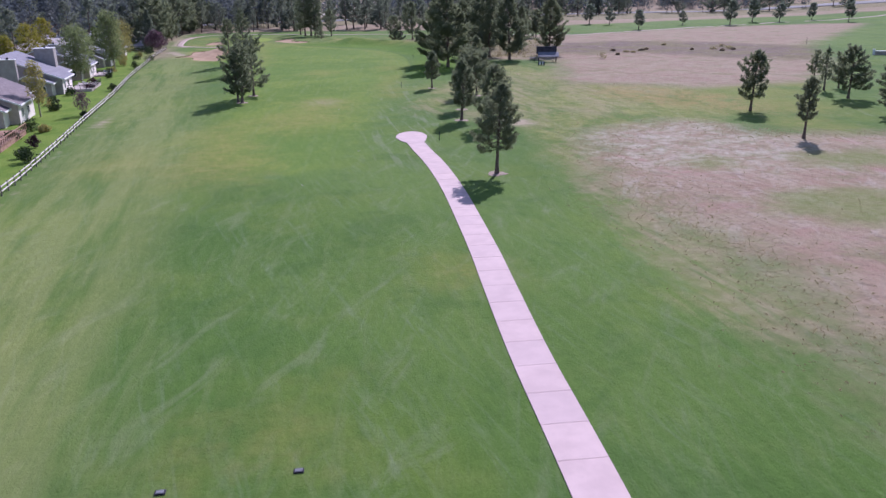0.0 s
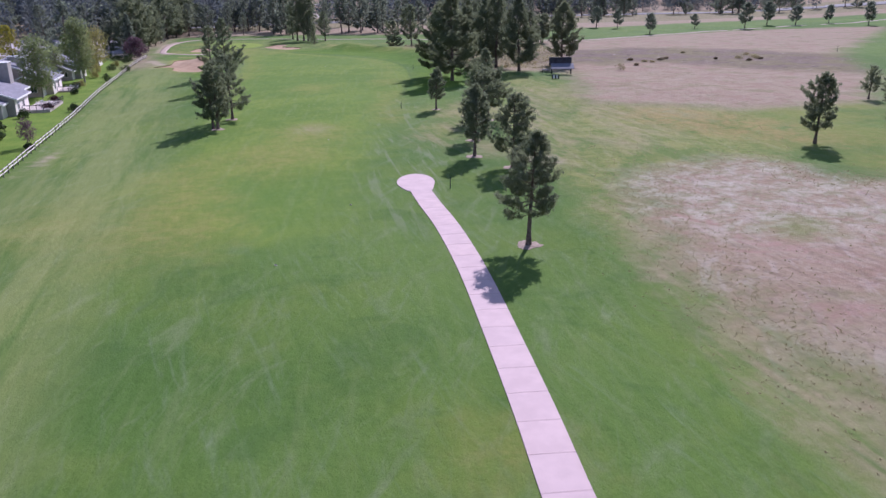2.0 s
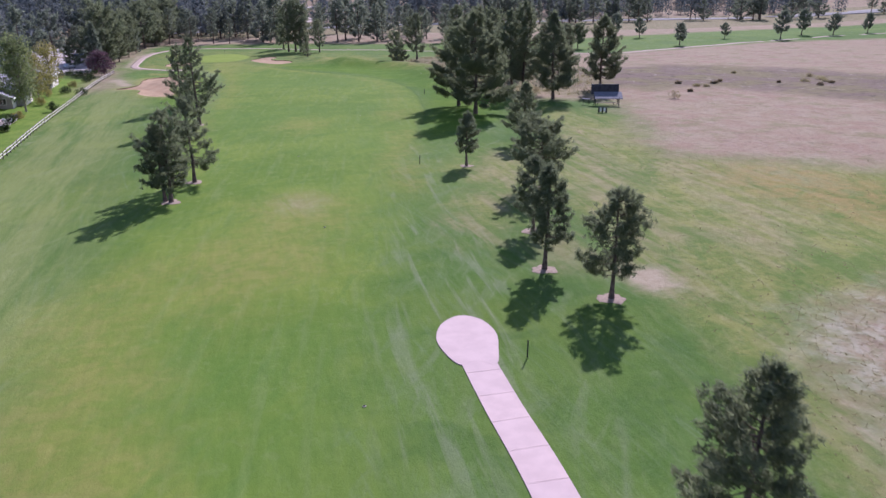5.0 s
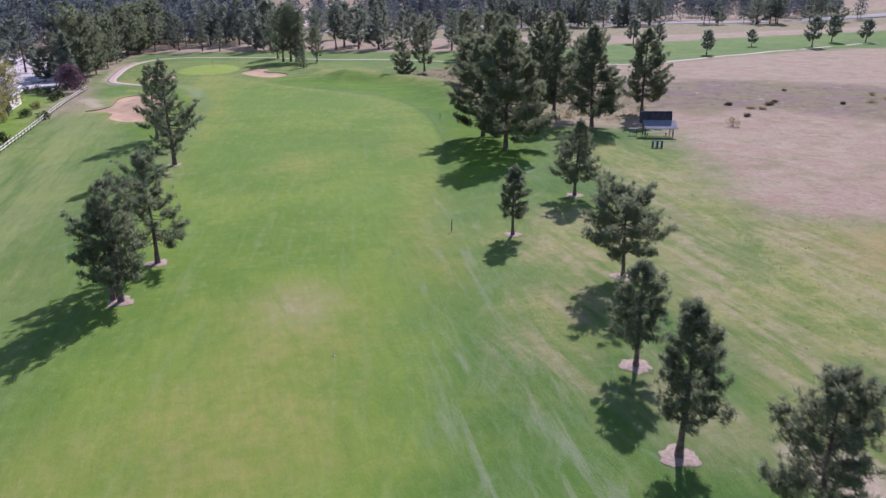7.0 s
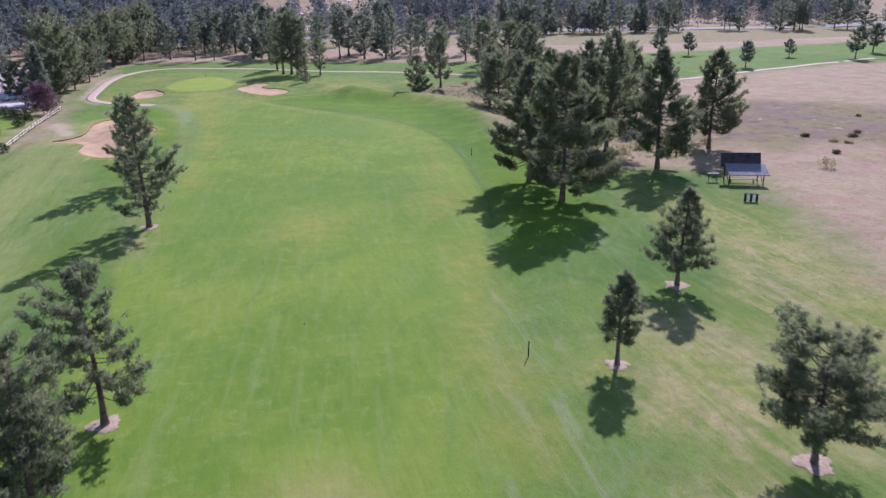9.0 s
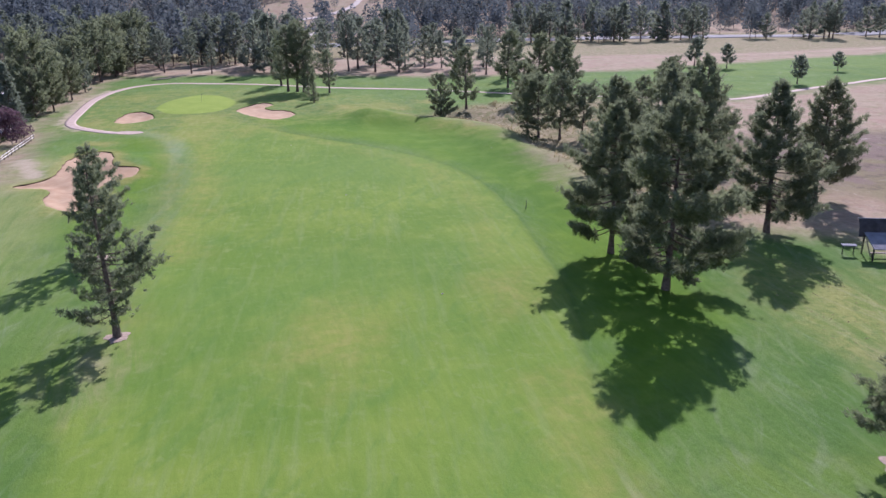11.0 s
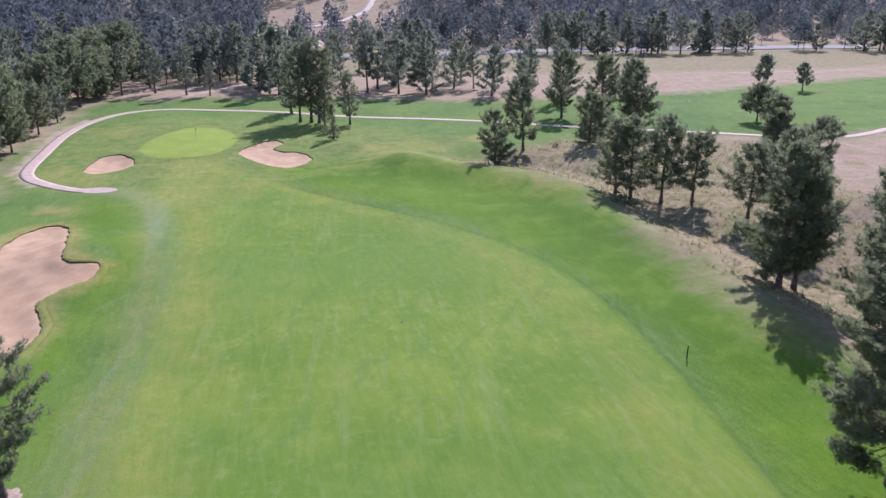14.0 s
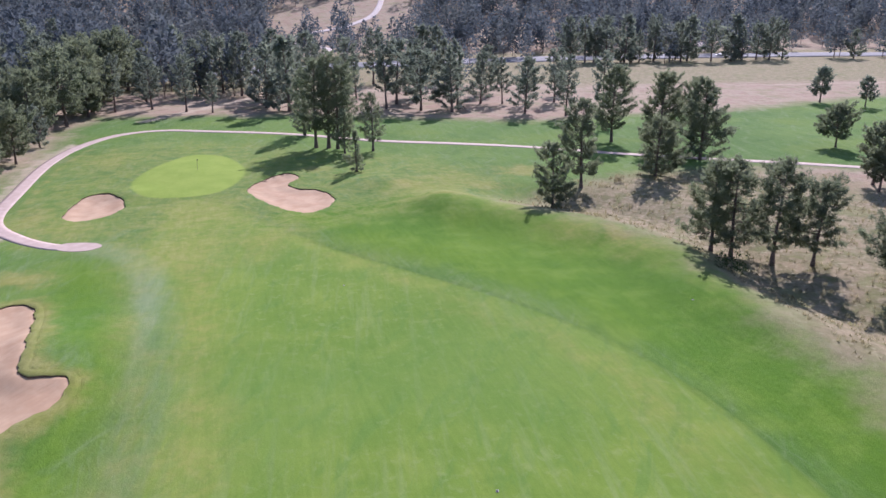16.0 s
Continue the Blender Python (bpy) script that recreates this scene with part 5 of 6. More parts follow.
HEDGES = [
    (-76.4, 312.6, 1.7, 2.2, 0), (-79.0, 311.4, 1.8, 2.2, 0), (-81.6, 310.4, 1.6, 2.1, 0), (-68.4, 319.0, 1.6, 1.9, 0),
    (-74.2, 307.1, 1.8, 2.2, 0), (-72.7, 309.2, 1.7, 2.0, 0), (-71.2, 312.8, 1.8, 2.2, 0), (-70.0, 316.4, 1.6, 2.0, 0), (-61, 222, 1.5, 1.6, 0), (-61.5, 228, 1.3, 1.5, 1), (-64.5, 268, 1.6, 1.7, 0), (-66, 280, 1.5, 1.6, 1), (-56, 186, 1.3, 1.4, 2), (-58.5, 212, 1.2, 1.3, 0), (-52.5, 152, 1.2, 1.4, 0), (-49, 121, 1.3, 1.6, 0), (-46.5, 128, 1.0, 1.2, 1),
]
for k, (x, y, h, r, kind) in enumerate(BUSHES + HEDGES):
    tone, what = ((LEAF_BUSH, "rounded dark green garden shrub on the lawn"), (LEAF_OLIVE, "olive-green garden shrub beside a house"), (LEAF_RED, "dark reddish garden shrub"))[kind]
    add_leafy("shrub", x, y, h, r, 0.1, 300 + k, tone, what, "shrub", "garden shrubs", leaves=700, size=0.13, blobs=9)
for k, (x, y, h, r) in enumerate([(80, 226, 1.6, 1.6), (39.5, 298.5, 2.2, 2.6), (52, 243, 1.4, 1.8), (56, 246, 1.2, 1.6), (61, 251, 1.3, 1.6), (70, 248, 1.2, 1.5), (135, 259, 0.7, 1.5), (133.7, 251.6, 0.5, 1.6), (94.7, 244.9, 0.4, 1.3), (96.5, 243.5, 0.35, 1.0), (119, 271, 0.5, 1.0), (132, 246.8, 0.5, 1.5), (126, 247, 0.7, 1.6), (42.5, 345, 1.2, 1.6)]):
    add_leafy("scrub_bush", x, y, h, r, 0.05, 340 + k, LEAF_BUSH if k == 1 else STRAW, "brownish scrub bush in the dry meadow" if k != 1 else "dark green bush below the pines", "bush", "scrub in the meadow", bark=BARK, leaves=600 if k == 1 else 260, size=0.14, blobs=8)

TUSSOCKS = [(92.4, 250.6, 1.6), (88.2, 235.2, 1.2), (101.5, 248.8, 2.0), (104.6, 251.7, 1.3), (118, 246, 1.0), (125, 239, 1.7), (131, 243, 1.4)]
for k, (x, y, r) in enumerate(TUSSOCKS):
    ob = add_leafy("grass_tussock", x, y, 0.8, 0.62 * r, 0.05, 380 + k, LEAF_BROWN, "low olive-brown tussock spreading in the dry hollow", "grass", "tussocks in the hollow", bark=BARK, leaves=420, size=0.16, blobs=10)
    ob.scale = (1.1, 1.0, 0.75)

# weeds and seed heads standing in the dry grass
def add_weeds(seed, count, tall):
    rng = np.random.default_rng(seed)
    rim = lambda x, y: np.exp(-(((signed(DRY_NEAR, x, y) - 1) / 4.5) ** 2))  # noqa: E731
    zone = lambda x, y: rim(x, y) + 0.05 * (signed(DRY_NEAR, x, y) > 0) + 0.12 * (signed(WORN, x, y) > 0) + 0.015 * (signed(DRY_FAR, x, y) > 0)  # noqa: E731
    p = scatter(rng, count, 18, 110, 20, 260, zone)
    c = np.repeat(np.c_[p, ground(*p.T)], 5, 0) + rng.normal(scale=(0.07, 0.07, 0), size=(count * 5, 3))
    d = random_units(rng, count * 5) * 0.9 + (0, 0, 0.8)
    s = np.cross(d, random_units(rng, count * 5)) * 0.04
    hh = tall * rng.uniform(0.4, 1.4, (count * 5, 1))
    tagged(new("weeds", triangles("weeds", np.stack([c - s, c + s, c + d * hh], 1), STRAW)), "dry brown weeds and seed heads in the meadow", "weeds", kind="stuff")


add_weeds(23, 8000, 0.06)


def add_bank_grass(seed, count):
    """Pale bunches of dead grass on the bank behind the crest."""
    rng = np.random.default_rng(seed)
    p = scatter(rng, count, 15, 90, 236, 352, lambda x, y: np.where(signed(STRAW_BANK, x, y) > -1, 1.0, 0.0) * (0.25 + 0.75 * (np.sin(x * 0.7) * np.sin(y * 0.55 + x * 0.2) > 0.1)))
    c = np.repeat(np.c_[p, ground(*p.T)], 6, 0) + rng.normal(scale=(0.12, 0.12, 0), size=(count * 6, 3))
    d = random_units(rng, count * 6) * 0.8 + (0, 0, 0.9)
    side = np.cross(d, random_units(rng, count * 6)) * 0.055
    tall = rng.uniform(0.15, 0.5, (count * 6, 1))
    tagged(new("dead_grass", triangles("dead_grass", np.stack([c - side, c + side, c + d * tall], 1), STRAW)), "pale dead grass tufts on the dry bank", "grass", kind="stuff")


add_bank_grass(29, 3200)


# ---------------------------------------------------------------- fence
def build_fence():
    seg = np.r_[0, np.cumsum(np.linalg.norm(np.diff(FENCE, axis=0), axis=1))]
    step = 2.6
    marks = np.arange(0, seg[-1], step)
    pts = np.stack([np.interp(marks, seg, FENCE[:, k]) for k in range(2)], 1)
    zs = ground(pts[:, 0], pts[:, 1])
    root = thing("fence", (0, 0, 0), "pale weathered split-rail fence along the course boundary", "fence", kind="structure")
    bm = box(-0.07, 0.07, -0.07, 0.07, -0.3, 1.2, 0.025)
    post = bpy.data.meshes.new("post")
    bm.to_mesh(post), bm.free(), post.materials.append(POST)
    verts, faces = tube([(0, -0.12, 0), (0.02, 0.9, 0.02), (-0.01, 1.8, 0.0), (0, step + 0.12, 0.01)], (0.06, 0.08, 0.08, 0.055), 6)
    rail = mesh("rail", verts, faces, RAIL)
    r = random.Random(3)
    for k, (p, z) in enumerate(zip(pts, zs)):
        child("post", post, root).matrix_basis = Matrix.Translation((*p, z)) @ Euler((r.gauss(0, 0.03), r.gauss(0, 0.03), r.uniform(0, 1))).to_matrix().to_4x4()
        if k + 1 < len(pts):
            way = Vector((*(pts[k + 1] - p), zs[k + 1] - z))
            for h in (0.5, 0.98):
                a = math.atan2(-way.x, way.y)
                child("rail", rail, root).matrix_basis = Matrix.Translation((p[0], p[1], z + h + r.gauss(0, 0.025))) @ Euler((math.atan2(way.z, step) + r.gauss(0, 0.012), 0, a + r.gauss(0, 0.008))).to_matrix().to_4x4()


build_fence()


# ---------------------------------------------------------------- houses
def window(parent, x, y, z, w, h, facing):
    """A framed window. facing: 'x' on an east wall, 'y' on a south wall."""
    turn = Matrix.Translation((x, y, z)) @ Matrix.Rotation(0 if facing == "y" else math.pi / 2, 4, "Z")
    f = 0.09
    bars = [(-w / 2, w / 2, 0, f), (-w / 2, w / 2, h - f, h), (-w / 2, -w / 2 + f, f, h - f), (w / 2 - f, w / 2, f, h - f), (-0.03, 0.03, f, h - f)]
    frame_ob = part("window", turned(joined(*[box(a, b, -0.08, 0.05, c, d, 0.01) for a, b, c, d in bars]), turn), TRIM, parent, "white-framed window")
    part("pane", turned(box(-w / 2 + f, w / 2 - f, -0.02, 0.02, f, h - f, 0), turn), GLASS, frame_ob, "dark glass pane")


def gable(x0, x1, y0, y1, z0, rise, over, thick=0.22):
    """Two roof slabs with the ridge along x."""
    ym = (y0 + y1) / 2
    bm = bmesh.new()
    half = (y1 - y0) / 2
    drop = rise / half * over
    for s, e in ((-1, y0 - over), (1, y1 + over)):
        pts = [(e, z0 - drop), (ym, z0 + rise), (ym, z0 + rise + thick), (e, z0 - drop + thick)]
        a = [bm.verts.new((x0 - over, *p)) for p in pts]
        b = [bm.verts.new((x1 + over, *p)) for p in pts]
        bm.faces.new(a), bm.faces.new(b[::-1])
        for k in range(4):
            bm.faces.new((a[k], b[k], b[(k + 1) % 4], a[(k + 1) % 4]))
    bmesh.ops.recalc_face_normals(bm, faces=bm.faces)
    return bm


def rakes(x, y0, y1, z0, rise, over, thick=0.22):
    """White boards along the sloping edge of a gable at x."""
    ym, half = (y0 + y1) / 2, (y1 - y0) / 2
    drop = rise / half * over
    bm = bmesh.new()
    for e in (y0 - over, y1 + over):
        pts = [(e, z0 - drop - 0.06), (ym, z0 + rise - 0.06), (ym, z0 + rise + thick + 0.03), (e, z0 - drop + thick + 0.03)]
        a = [bm.verts.new((x, *p)) for p in pts]
        b = [bm.verts.new((x + 0.09, *p)) for p in pts]
        bm.faces.new(a), bm.faces.new(b[::-1])
        for k in range(4):
            bm.faces.new((a[k], b[k], b[(k + 1) % 4], a[(k + 1) % 4]))
    bmesh.ops.recalc_face_normals(bm, faces=bm.faces)
    return bm


def house_block(root, x0, x1, y0, y1, z1, rise, siding, roof, over=0.6):
    """Walls of one wing with gable ends, and its roof. The ridge runs along x; y1 is the side towards the course."""
    ym = (y0 + y1) / 2
    bm = bmesh.new()
    ring = [(y0, -0.3), (y1, -0.3), (y1, z1), (ym, z1 + rise), (y0, z1)]
    a, b = [bm.verts.new((x0, *p)) for p in ring], [bm.verts.new((x1, *p)) for p in ring]
    bm.faces.new(a[::-1]), bm.faces.new(b)
    for k in range(5):
        bm.faces.new((a[k], a[(k + 1) % 5], b[(k + 1) % 5], b[k]))
    bmesh.ops.recalc_face_normals(bm, faces=bm.faces)
    part("wall", bm, siding, root)
    # pale skin on the side facing the sun: sunshine put into the colour
    part("wall", box(x0 + 0.1, x1 - 0.1, y1 + 0.003, y1 + 0.05, -0.3, z1 - 0.05, 0), SIDING_PALE, root, "wall skin towards the course, coloured pale as if sunlit")
    slab = part("roof", gable(x0, x1, y0, y1, z1, rise, over), roof, root)
    part("fascia", rakes(x1 + over, y0, y1, z1, rise, over), TRIM, slab, "white rake boards")
    d = rise / ((y1 - y0) / 2) * over
    part("gutter", box(x0 - over, x1 + over, y1 + over + 0.01, y1 + over + 0.12, z1 - d - 0.08, z1 - d + 0.24, 0.01), TRIM, slab, "white gutter")


def chimney(root, x, y, w, d, z0, z1):
    stack = part("chimney", box(x - w / 2, x + w / 2, y - d / 2, y + d / 2, z0, z1, 0.02), SIDING_GREY, root, "boxed chimney clad in grey-beige siding")
    part("cap", box(x - w / 2 - 0.1, x + w / 2 + 0.1, y - d / 2 - 0.1, y + d / 2 + 0.1, z1, z1 + 0.12, 0.02), TRIM, stack, "pale cap")
    part("flue", box(x - 0.2, x + 0.2, y - 0.2, y + 0.2, z1 + 0.12, z1 + 0.5, 0.02), DARK, stack, "dark flue")


def deck(root, x0, x1, y0, y1, z, boards, wood):
    base = part("deck", joined(*[box(x0 + k * 0.3, x0 + k * 0.3 + 0.28, y0, y1, z - 0.08, z, 0.005) for k in range(int((x1 - x0) / 0.3))], box(x0 + 0.1, x1 - 0.15, y0 + 0.1, y1 - 0.1, -0.3, z - 0.09, 0)), boards, root, "raised garden deck")
    for (ax, ay), (bx, by) in (((x1, y0), (x1, y1)), ((x0, y1), (x1, y1))):
        n = max(2, int(math.hypot(bx - ax, by - ay) / 1.1))
        for k in range(n + 1):
            px, py = ax + (bx - ax) * k / n, ay + (by - ay) * k / n
            part("baluster", box(px - 0.05, px + 0.05, py - 0.05, py + 0.05, z, z + 0.9, 0), wood, base)
        part("handrail", box(min(ax, bx) - 0.07, max(ax, bx) + 0.07, min(ay, by) - 0.07, max(ay, by) + 0.07, z + 0.9, z + 1.0, 0.01), wood, base)


def build_house(x, y, label, roof, siding, wide=22.0, long=11.0, z1=3.4, rise=4.4, turn=7.5, decked=None, stacks=((-8.0, 9.0, 2.4), (-3.0, 6.5, 1.6)), side_stack=True, tall=None):
    """A house with its ridge along the fence; x, y: the corner nearest the start of the course. Local x runs south, local y east."""
    root = thing("house", (x, y, float(ground(x, y))), label, "house", "houses along the fence", turn=radians(turn - 90))
    house_block(root, -long, 0, -wide, 0, z1, rise, siding, roof)
    house_block(root, -long - 8, -long + 0.5, -wide + 1, -1.8, z1 + 0.25, rise - 0.3, siding, roof)
    house_block(root, -1.0, 3.4, -wide * 0.42, -1.6, z1 - 0.6, 1.7, siding, roof, 0.5)
    window(root, -2.4, 0.08, 1.0, 1.5, 1.5, "y")
    window(root, -6.5, 0.08, 1.0, 1.7, 1.5, "y")
    window(root, -long - 3.5, -1.72, 1.0, 1.7, 1.5, "y")
    window(root, 3.44, -3.4, 0.9, 1.5, 1.4, "x")
    window(root, 0.04, -wide * 0.62, 1.0, 2.2, 1.5, "x")
    door_ob = part("door", box(3.4, 3.5, -7.2, -5.4, 0.1, 2.2, 0.01), DARK, root, "dark glazed patio door")
    part("handle", box(3.5, 3.55, -6.4, -6.33, 1.0, 1.15, 0.005), STEEL, door_ob)
    if side_stack:
        chimney(root, 1.6, -wide * 0.47, 1.4, 2.4, -0.3, z1 + rise * 0.8)
    if tall:
        chimney(root, *tall)
    for cx, cy, w in stacks:
        chimney(root, cx, -cy, w * 0.7, w, z1, z1 + rise + 0.6)
    if decked:
        deck(root, *decked)


build_house(-53.2, 137.0, "beige house with a brown shingle roof and a red-brown deck", ROOF_BROWN, SIDING, wide=18, rise=4.0, decked=(10.5, 26, -7.0, 3.2, 0.7, DECKWOOD, DECKWOOD))
build_house(-59.2, 178.5, "beige house with a slate-grey shingle roof and tall boxed chimney", ROOF_GREY, SIDING_GREY, wide=24, rise=4.9, side_stack=False, tall=(4.1, -8.9, 1.2, 2.9, -0.3, 8.0), stacks=((-17.0, 5.8, 4.2),), decked=(-18, -4, 0.3, 5.2, 0.5, PATIO, DARK))
build_house(-63.6, 213.5, "cream house with a grey roof partly hidden by trees", ROOF_GREY, SIDING, wide=22, decked=(-12, -3, 0.3, 4.0, 0.4, PATIO, DARK))
build_house(-71.5, 279.5, "cream house with a grey roof near the parking lot", ROOF_GREY, SIDING_PALE, wide=20, side_stack=False)
build_house(-66.8, 246.0, "low house with a grey roof behind garden trees", ROOF_GREY, SIDING_GREY, wide=20, long=9.0, z1=3.0, rise=3.6)
build_house(-92.0, 205.0, "low house with a brown roof behind the first row", ROOF_BROWN, SIDING, wide=18, side_stack=False)


def build_table(x, y, z, seed):
    """A round garden table."""
    root = thing("patio_table", (x, y, z), "round dark garden table on a pale patio", "table", "patio furniture")
    bm = bmesh.new()
    bmesh.ops.create_cone(bm, cap_ends=True, segments=20, radius1=0.6, radius2=0.6, depth=0.04)
    part("tabletop", turned(bm, Matrix.Translation((0, 0, 0.72))), DARK, root)
    verts, faces = tube([(0, 0, 0.03), (0, 0, 0.7)], (0.05, 0.04), 8)
    child("pedestal", mesh("pedestal", verts, faces, DARK, True), root)
    for k in range(3):
        part("foot", turned(box(0, 0.35, -0.03, 0.03, 0, 0.05, 0.01), Matrix.Rotation(2.1 * k + seed, 4, "Z")), DARK, root)


def build_chair(x, y, z, turn):
    """A garden chair with a slatted back."""
    root = thing("garden_chair", (x, y, z), "garden chair with a pale seat and dark frame on a patio", "chair", "patio furniture", turn=turn)
    part("seat", box(-0.25, 0.25, -0.25, 0.25, 0.42, 0.47, 0.015), TRIM, root, "pale seat")
    part("backrest", turned(box(-0.25, 0.25, -0.02, 0.02, 0, 0.5, 0.015), Matrix.Translation((0, 0.26, 0.46)) @ Matrix.Rotation(radians(-12), 4, "X")), TRIM, root, "pale backrest")
    for px in (-0.22, 0.22):
        for py in (-0.22, 0.22):
            part("leg", box(px - 0.02, px + 0.02, py - 0.02, py + 0.02, 0, 0.42, 0.005), DARK, root)


for px, py, pz in ((-58.0, 189.8, 0.5 + float(ground(-59.2, 178.5))), (-61.2, 219.5, 0.4 + float(ground(-63.6, 213.5)))):
    build_table(px, py, pz, px)
    for k in range(4):
        a = 1.57 * k + 0.5
        build_chair(px + 0.95 * math.cos(a), py + 0.95 * math.sin(a), pz, a - 1.57)


# ---------------------------------------------------------------- bench shelter and course furniture
def build_shelter(x, y, turn):
    root = thing("shelter", (x, y, float(ground(x, y))), "open shelter with a grey metal roof and dark upright panel", "shelter", turn=radians(turn))
    root.scale = (1.05, 1.1, 1.22)
    part("roof", turned(box(-2.7, 2.9, -1.7, 1.3, 0, 0.1, 0.02), Matrix.Translation((0.3, 0.1, 1.75)) @ Matrix.Rotation(radians(17), 4, "X")), STEEL, root, "grey metal roof sheet")
    panel = bmesh.new()
    rows = [(1.3, 1.75), (1.45, 2.4), (1.7, 3.0), (2.0, 3.4)]
    ring = [panel.verts.new((px, py, pz)) for px in (-2.9, 2.7) for py, pz in rows]
    for k in range(3):
        panel.faces.new((ring[k], ring[k + 1], ring[k + 5], ring[k + 4]))
    bmesh.ops.solidify(panel, geom=list(panel.faces), thickness=0.08)
    back = part("back_panel", panel, PANEL, root, "dark curved wind panel")
    part("cap", box(-3.0, 2.8, 1.95, 2.1, 3.38, 3.46, 0.02), STEEL, back, "pale metal edge")
    for px in (-2.2, 2.5):
        for py in (-1.1, 1.5):
            part("post", box(px - 0.07, px + 0.07, py - 0.07, py + 0.07, -0.3, 1.5 if py < 0 else 2.2, 0.01), DARK, root)
        part("brace", turned(box(-0.05, 0.05, -0.9, 0.9, -0.05, 0.05, 0.01), Matrix.Translation((px, 0.1, 0.9)) @ Matrix.Rotation(radians(40), 4, "X")), POST, root, "pale brace")
    seat = part("bench", box(-2.0, 2.0, 0.1, 0.5, 0.42, 0.48, 0.01), POST, root, "weathered bench board")
    for px in (-1.6, 1.6):
        part("leg", box(px - 0.05, px + 0.05, 0.15, 0.45, -0.1, 0.42, 0.01), DARK, seat)
    shelf = part("side_table", box(-4.7, -3.1, 0.7, 1.4, 0.92, 1.0, 0.01), STEEL, root, "grey side table")
    for px in (-4.5, -3.3):
        part("leg", box(px - 0.04, px + 0.04, 1.0, 1.1, -0.2, 0.92, 0.005), DARK, shelf)


build_shelter(60.6, 218.0, -14)


def build_rack(x, y, turn):
    root = thing("bag_rack", (x, y, float(ground(x, y))), "small black and white golf bag rack on the grass", "rack", turn=radians(turn))
    for px in (-0.75, 0.0, 0.75):
        part("panel", turned(box(px - 0.16, px + 0.16, -0.06, 0.06, -0.1, 1.1, 0.02), Matrix.Rotation(radians(-10), 4, "X")), DARK, root)
    for px in (-0.38, 0.38):
        part("plate", turned(box(px - 0.17, px + 0.17, -0.05, 0.05, 0.25, 1.0, 0.02), Matrix.Rotation(radians(-10), 4, "X")), WHITE, root, "white plate")
    part("bar", turned(box(-0.95, 0.95, -0.08, 0.08, 1.02, 1.14, 0.02), Matrix.Rotation(radians(-10), 4, "X")), STEEL, root)


build_rack(56.4, 208.4, -24)


def add_stake(x, y, h=1.25):
    root = thing("distance_marker", (x, y, float(ground(x, y))), "thin dark upright distance marker post in the rough", "marker post", "distance markers")
    verts, faces = tube([(0, 0, -0.2), (0, 0, h * 0.5), (0.02, 0, h)], (0.06, 0.055, 0.05), 8)
    child("post", mesh("post", verts, faces, DARK, True), root)
    part("cap", box(-0.04, 0.08, -0.06, 0.06, h, h + 0.06, 0.01), BLACK, root)


for x, y in ((14.2, 169.0), (14.2, 106.9), (24.8, 246.4)):
    add_stake(x, y)


add_stake(166.5, 257.9, 2.0)


def build_low_wall(x, y, turn):
    """Low grey retaining wall on the far tee, with white capping."""
    root = thing("low_wall", (x, y, float(ground(x, y))), "low grey block wall with white capping on far turf", "wall", turn=turn)
    for k in range(8):
        part("block", box(k * 1.2 + 0.01, k * 1.2 + 1.19, -0.25, 0.25, -0.2, 1.05, 0.03), STONE, root)
        part("capping", box(k * 1.2 + 0.005, k * 1.2 + 1.195, -0.6, 0.6, 1.05, 1.2, 0.02), TRIM, root, "white capping slab")
    part("end_post", box(-0.5, 0.0, -0.4, 0.4, -0.2, 1.75, 0.04), TRIM, root, "white end post")


build_low_wall(159.3, 212.2, radians(-20))


def add_sprinkler(x, y):
    root = thing("valve_box", (x, y, float(ground(x, y))), "small dark irrigation valve box with a pale lid in the turf", "valve box", "irrigation boxes")
    part("rim", box(-0.24, 0.24, -0.17, 0.17, -0.1, 0.07, 0.02), DARK, root)
    part("lid", box(-0.17, 0.17, -0.11, 0.11, 0.07, 0.09, 0.01), STEEL, root, "grey lid")


for x, y in ((-2.7, 29.7), (-8.6, 29.1)):
    add_sprinkler(x, y)


def add_head(x, y):
    """A pop-up sprinkler: a pale round collar with a dark cap, flush with the turf."""
    root = thing("sprinkler_head", (x, y, float(ground(x, y))), "small pale sprinkler head set flush in the turf", "sprinkler", "sprinkler heads")
    for name, r, z, material in (("collar", 0.13, 0.05, STONE), ("cap", 0.07, 0.08, DARK)):
        bm = bmesh.new()
        bmesh.ops.create_cone(bm, cap_ends=True, segments=14, radius1=r, radius2=r * 0.9, depth=z + 0.1)
        part(name, turned(bm, Matrix.Translation((0, 0, (z - 0.1) / 2))), material, root)


for x, y in ((2.5, 102.4), (-4.4, 83.9), (-3.7, 178.8), (0.2, 140.2), (7.8, 216.8), (-0.6, 258.2), (29.2, 288.5), (-10.0, 300.4)):
    add_head(x, y)

root = thing("flagstick", (-36.2, 365.5, float(ground(-36.2, 365.5))), "thin flagstick with a small dark flag on the green", "flagstick")
v, f = tube([(0, 0, -0.1), (0, 0, 1.1), (0, 0, 2.2)], (0.035, 0.035, 0.03), 6)
child("pole", mesh("pole", v, f, POST, True), root)
part("flag", turned(box(0.02, 0.26, -0.012, 0.012, 1.98, 2.16, 0), Matrix.Identity(4)), DARK, root, "small dark flag")


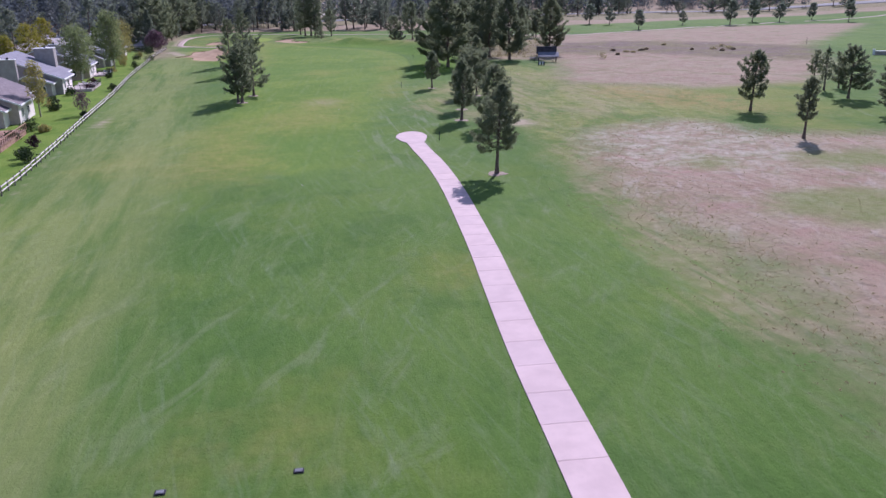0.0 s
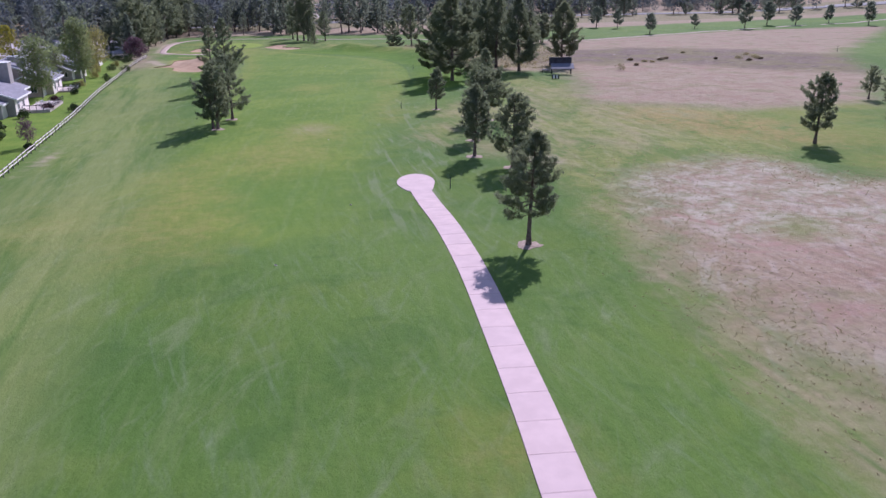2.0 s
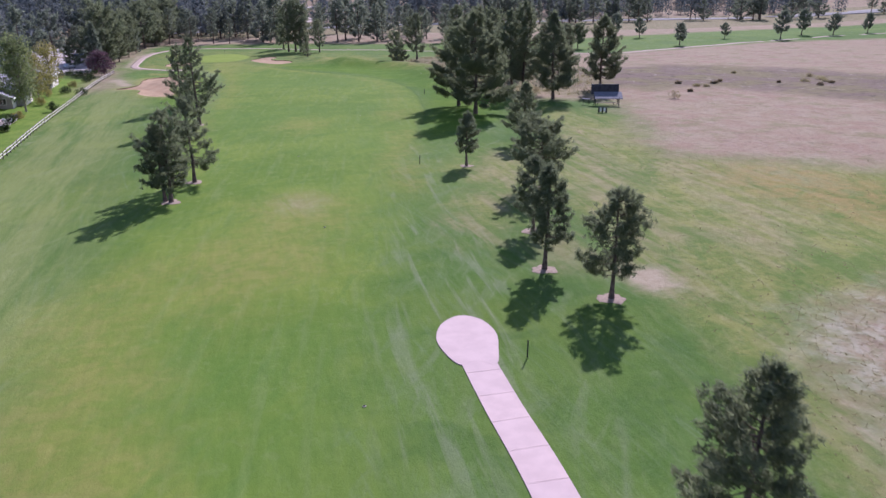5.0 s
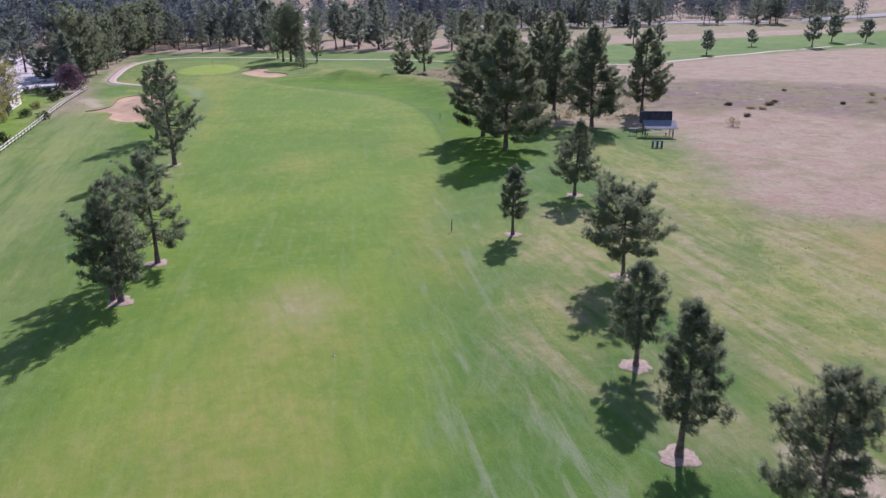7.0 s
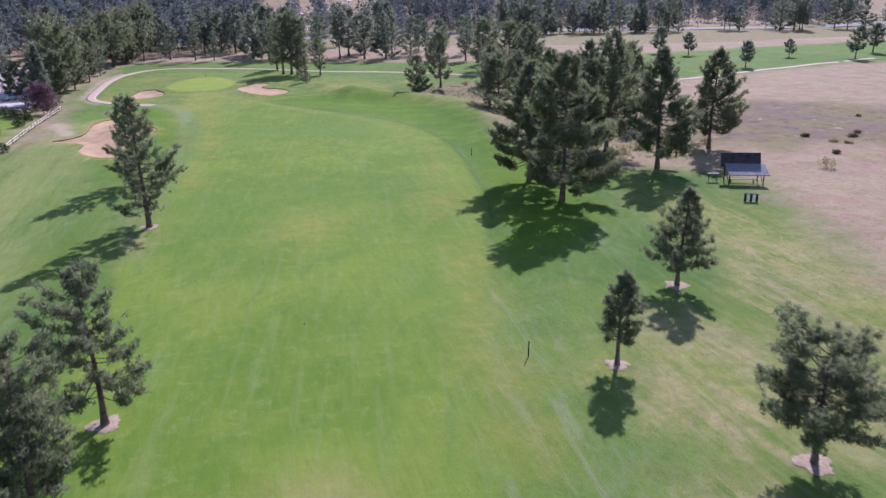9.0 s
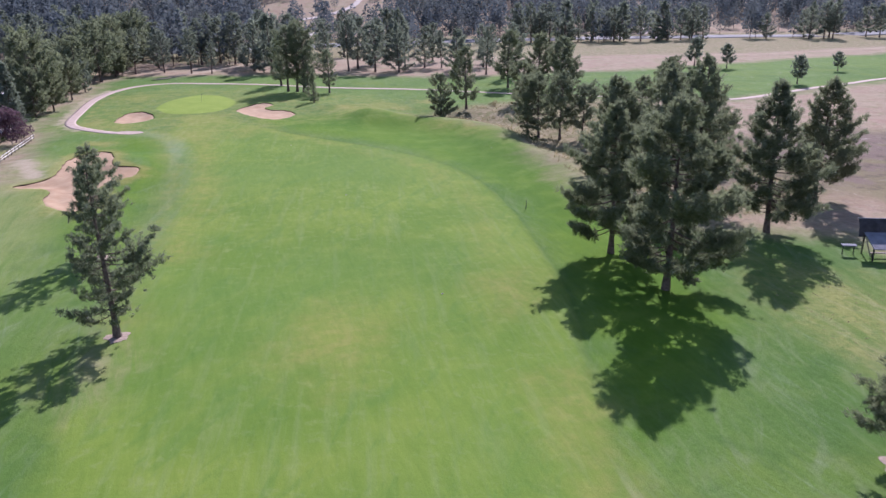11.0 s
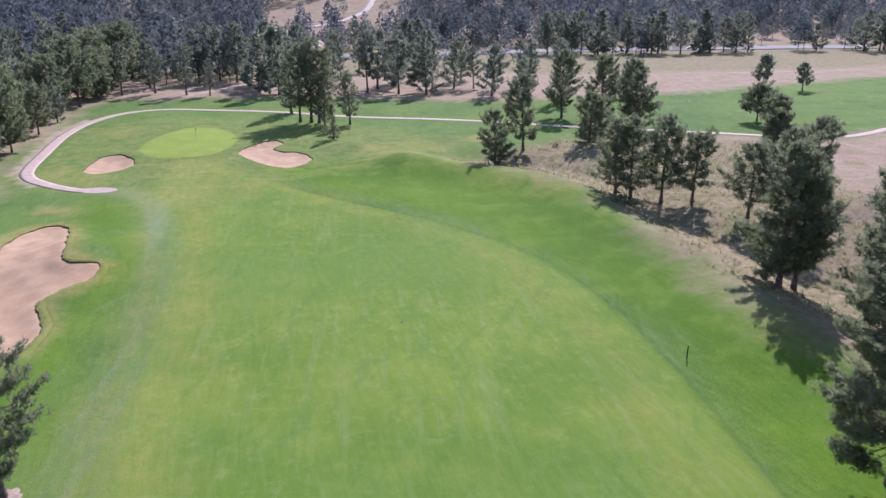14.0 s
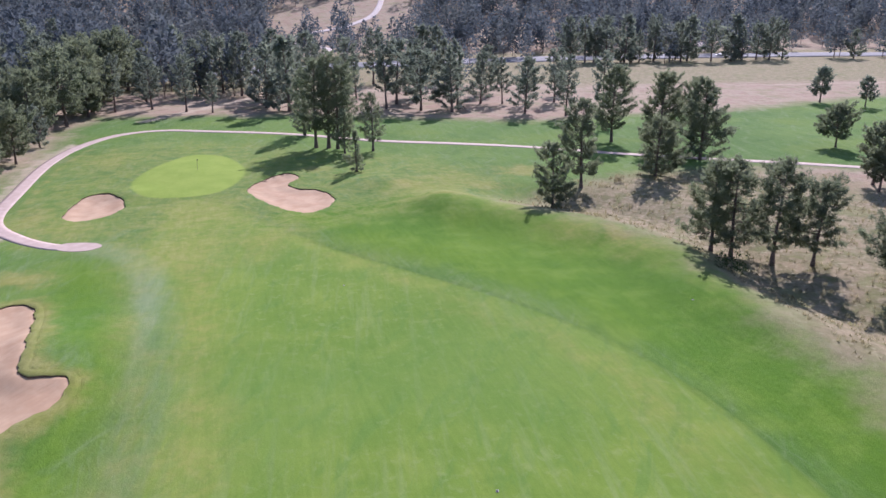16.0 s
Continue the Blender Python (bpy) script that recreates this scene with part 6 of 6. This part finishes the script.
# ---------------------------------------------------------------- cars and the highway
def build_car(x, y, turn, paint, label):
    root = thing("car", (x, y, float(ground(x, y)) + 0.12), label, "car", "cars", turn=radians(turn))
    bm = bmesh.new()
    side = [(-2.2, 0.3), (2.2, 0.3), (2.25, 0.75), (1.1, 0.95), (0.55, 1.45), (-1.3, 1.48), (-2.1, 0.98), (-2.25, 0.7)]
    a = [bm.verts.new((px, -0.88 + 0.12 * (pz > 1.2), pz)) for px, pz in side]
    b = [bm.verts.new((px, 0.88 - 0.12 * (pz > 1.2), pz)) for px, pz in side]
    bm.faces.new(a), bm.faces.new(b[::-1])
    for k in range(8):
        bm.faces.new((a[k], a[(k + 1) % 8], b[(k + 1) % 8], b[k]))
    bmesh.ops.recalc_face_normals(bm, faces=bm.faces)
    bmesh.ops.bevel(bm, geom=list(bm.edges), offset=0.06, segments=1, affect="EDGES")
    body = part("body", bm, paint, root)
    part("window", box(-1.25, 0.5, -0.86, 0.86, 1.02, 1.38, 0.03), GLASS, body, "dark side glass")
    part("windscreen", turned(box(-0.03, 0.03, -0.7, 0.7, -0.3, 0.3, 0.01), Matrix.Translation((0.88, 0, 1.2)) @ Matrix.Rotation(radians(-48), 4, "Y")), GLASS, body, "dark windscreen")
    for px in (-1.35, 1.4):
        for py in (-0.82, 0.82):
            verts, faces = tube([(px, py - 0.1, 0.32), (px, py, 0.32), (px, py + 0.1, 0.32)], (0.3, 0.33, 0.3), 12)
            wheel = child("wheel", mesh("wheel", verts, faces, BLACK), root)
            part("rim", box(px - 0.16, px + 0.16, py - 0.115, py + 0.115, 0.16, 0.48, 0.05), STEEL, wheel)


build_car(179, 618, 178, WHITE, "white car on the highway below the woods")
build_car(205, 612, 178, SILVER, "silver car on the highway below the woods")
build_car(-84, 338, 70, SILVER, "silver car standing in the parking lot")
build_car(-90, 366, 70, WHITE, "white car standing in the parking lot")
build_car(-94, 384, 70, BLUE, "dark blue car standing in the parking lot")
build_car(-63, 541, 20, WHITE, "white car parked among the trees")
build_car(-88, 534, 20, WHITE, "white car parked among the pines")

# ---------------------------------------------------------------- concrete slabs of the near cart path
def build_cart_path():
    root = thing("path_near", (0, 0, 0), "pinkish concrete cart path of jointed slabs ending in a round pad", "cart path", kind="structure")
    seg = np.r_[0, np.cumsum(np.linalg.norm(np.diff(CART_PATH, axis=0), axis=1))]
    slab, gap, half = 3.08, 0.028, 1.22
    ends = np.arange(0, seg[-1], slab)
    for k in range(len(ends)):
        s = np.linspace(ends[k] + gap / 2, min(ends[k] + slab, seg[-1]) - gap / 2, 4)
        line = np.stack([np.interp(s, seg, CART_PATH[:, j]) for j in range(2)], 1)
        if np.linalg.norm(line[-1] - line[0]) < 0.4:
            continue
        verts, faces = strip(line, half, 0.06, 0.25)
        child("slab", mesh("slab", verts, faces, SLAB), root)
    pad = spline([(9.35, 106.6), (8.55, 108.6), (8.3, 111.0), (9.1, 113.4), (10.7, 114.6), (12.2, 113.6), (12.85, 111.2), (12.5, 108.6), (11.8, 106.2), (10.6, 107.0)], 0.3, True)
    n = len(pad)
    verts = np.concatenate([np.c_[pad, ground(*pad.T) + 0.064], np.c_[pad, ground(*pad.T) - 0.2]])
    child("pad", mesh("pad", verts, [tuple(range(n))] + [(k, k + n, (k + 1) % n + n, (k + 1) % n) for k in range(n)], SLAB), root, "round concrete turning pad")


build_cart_path()
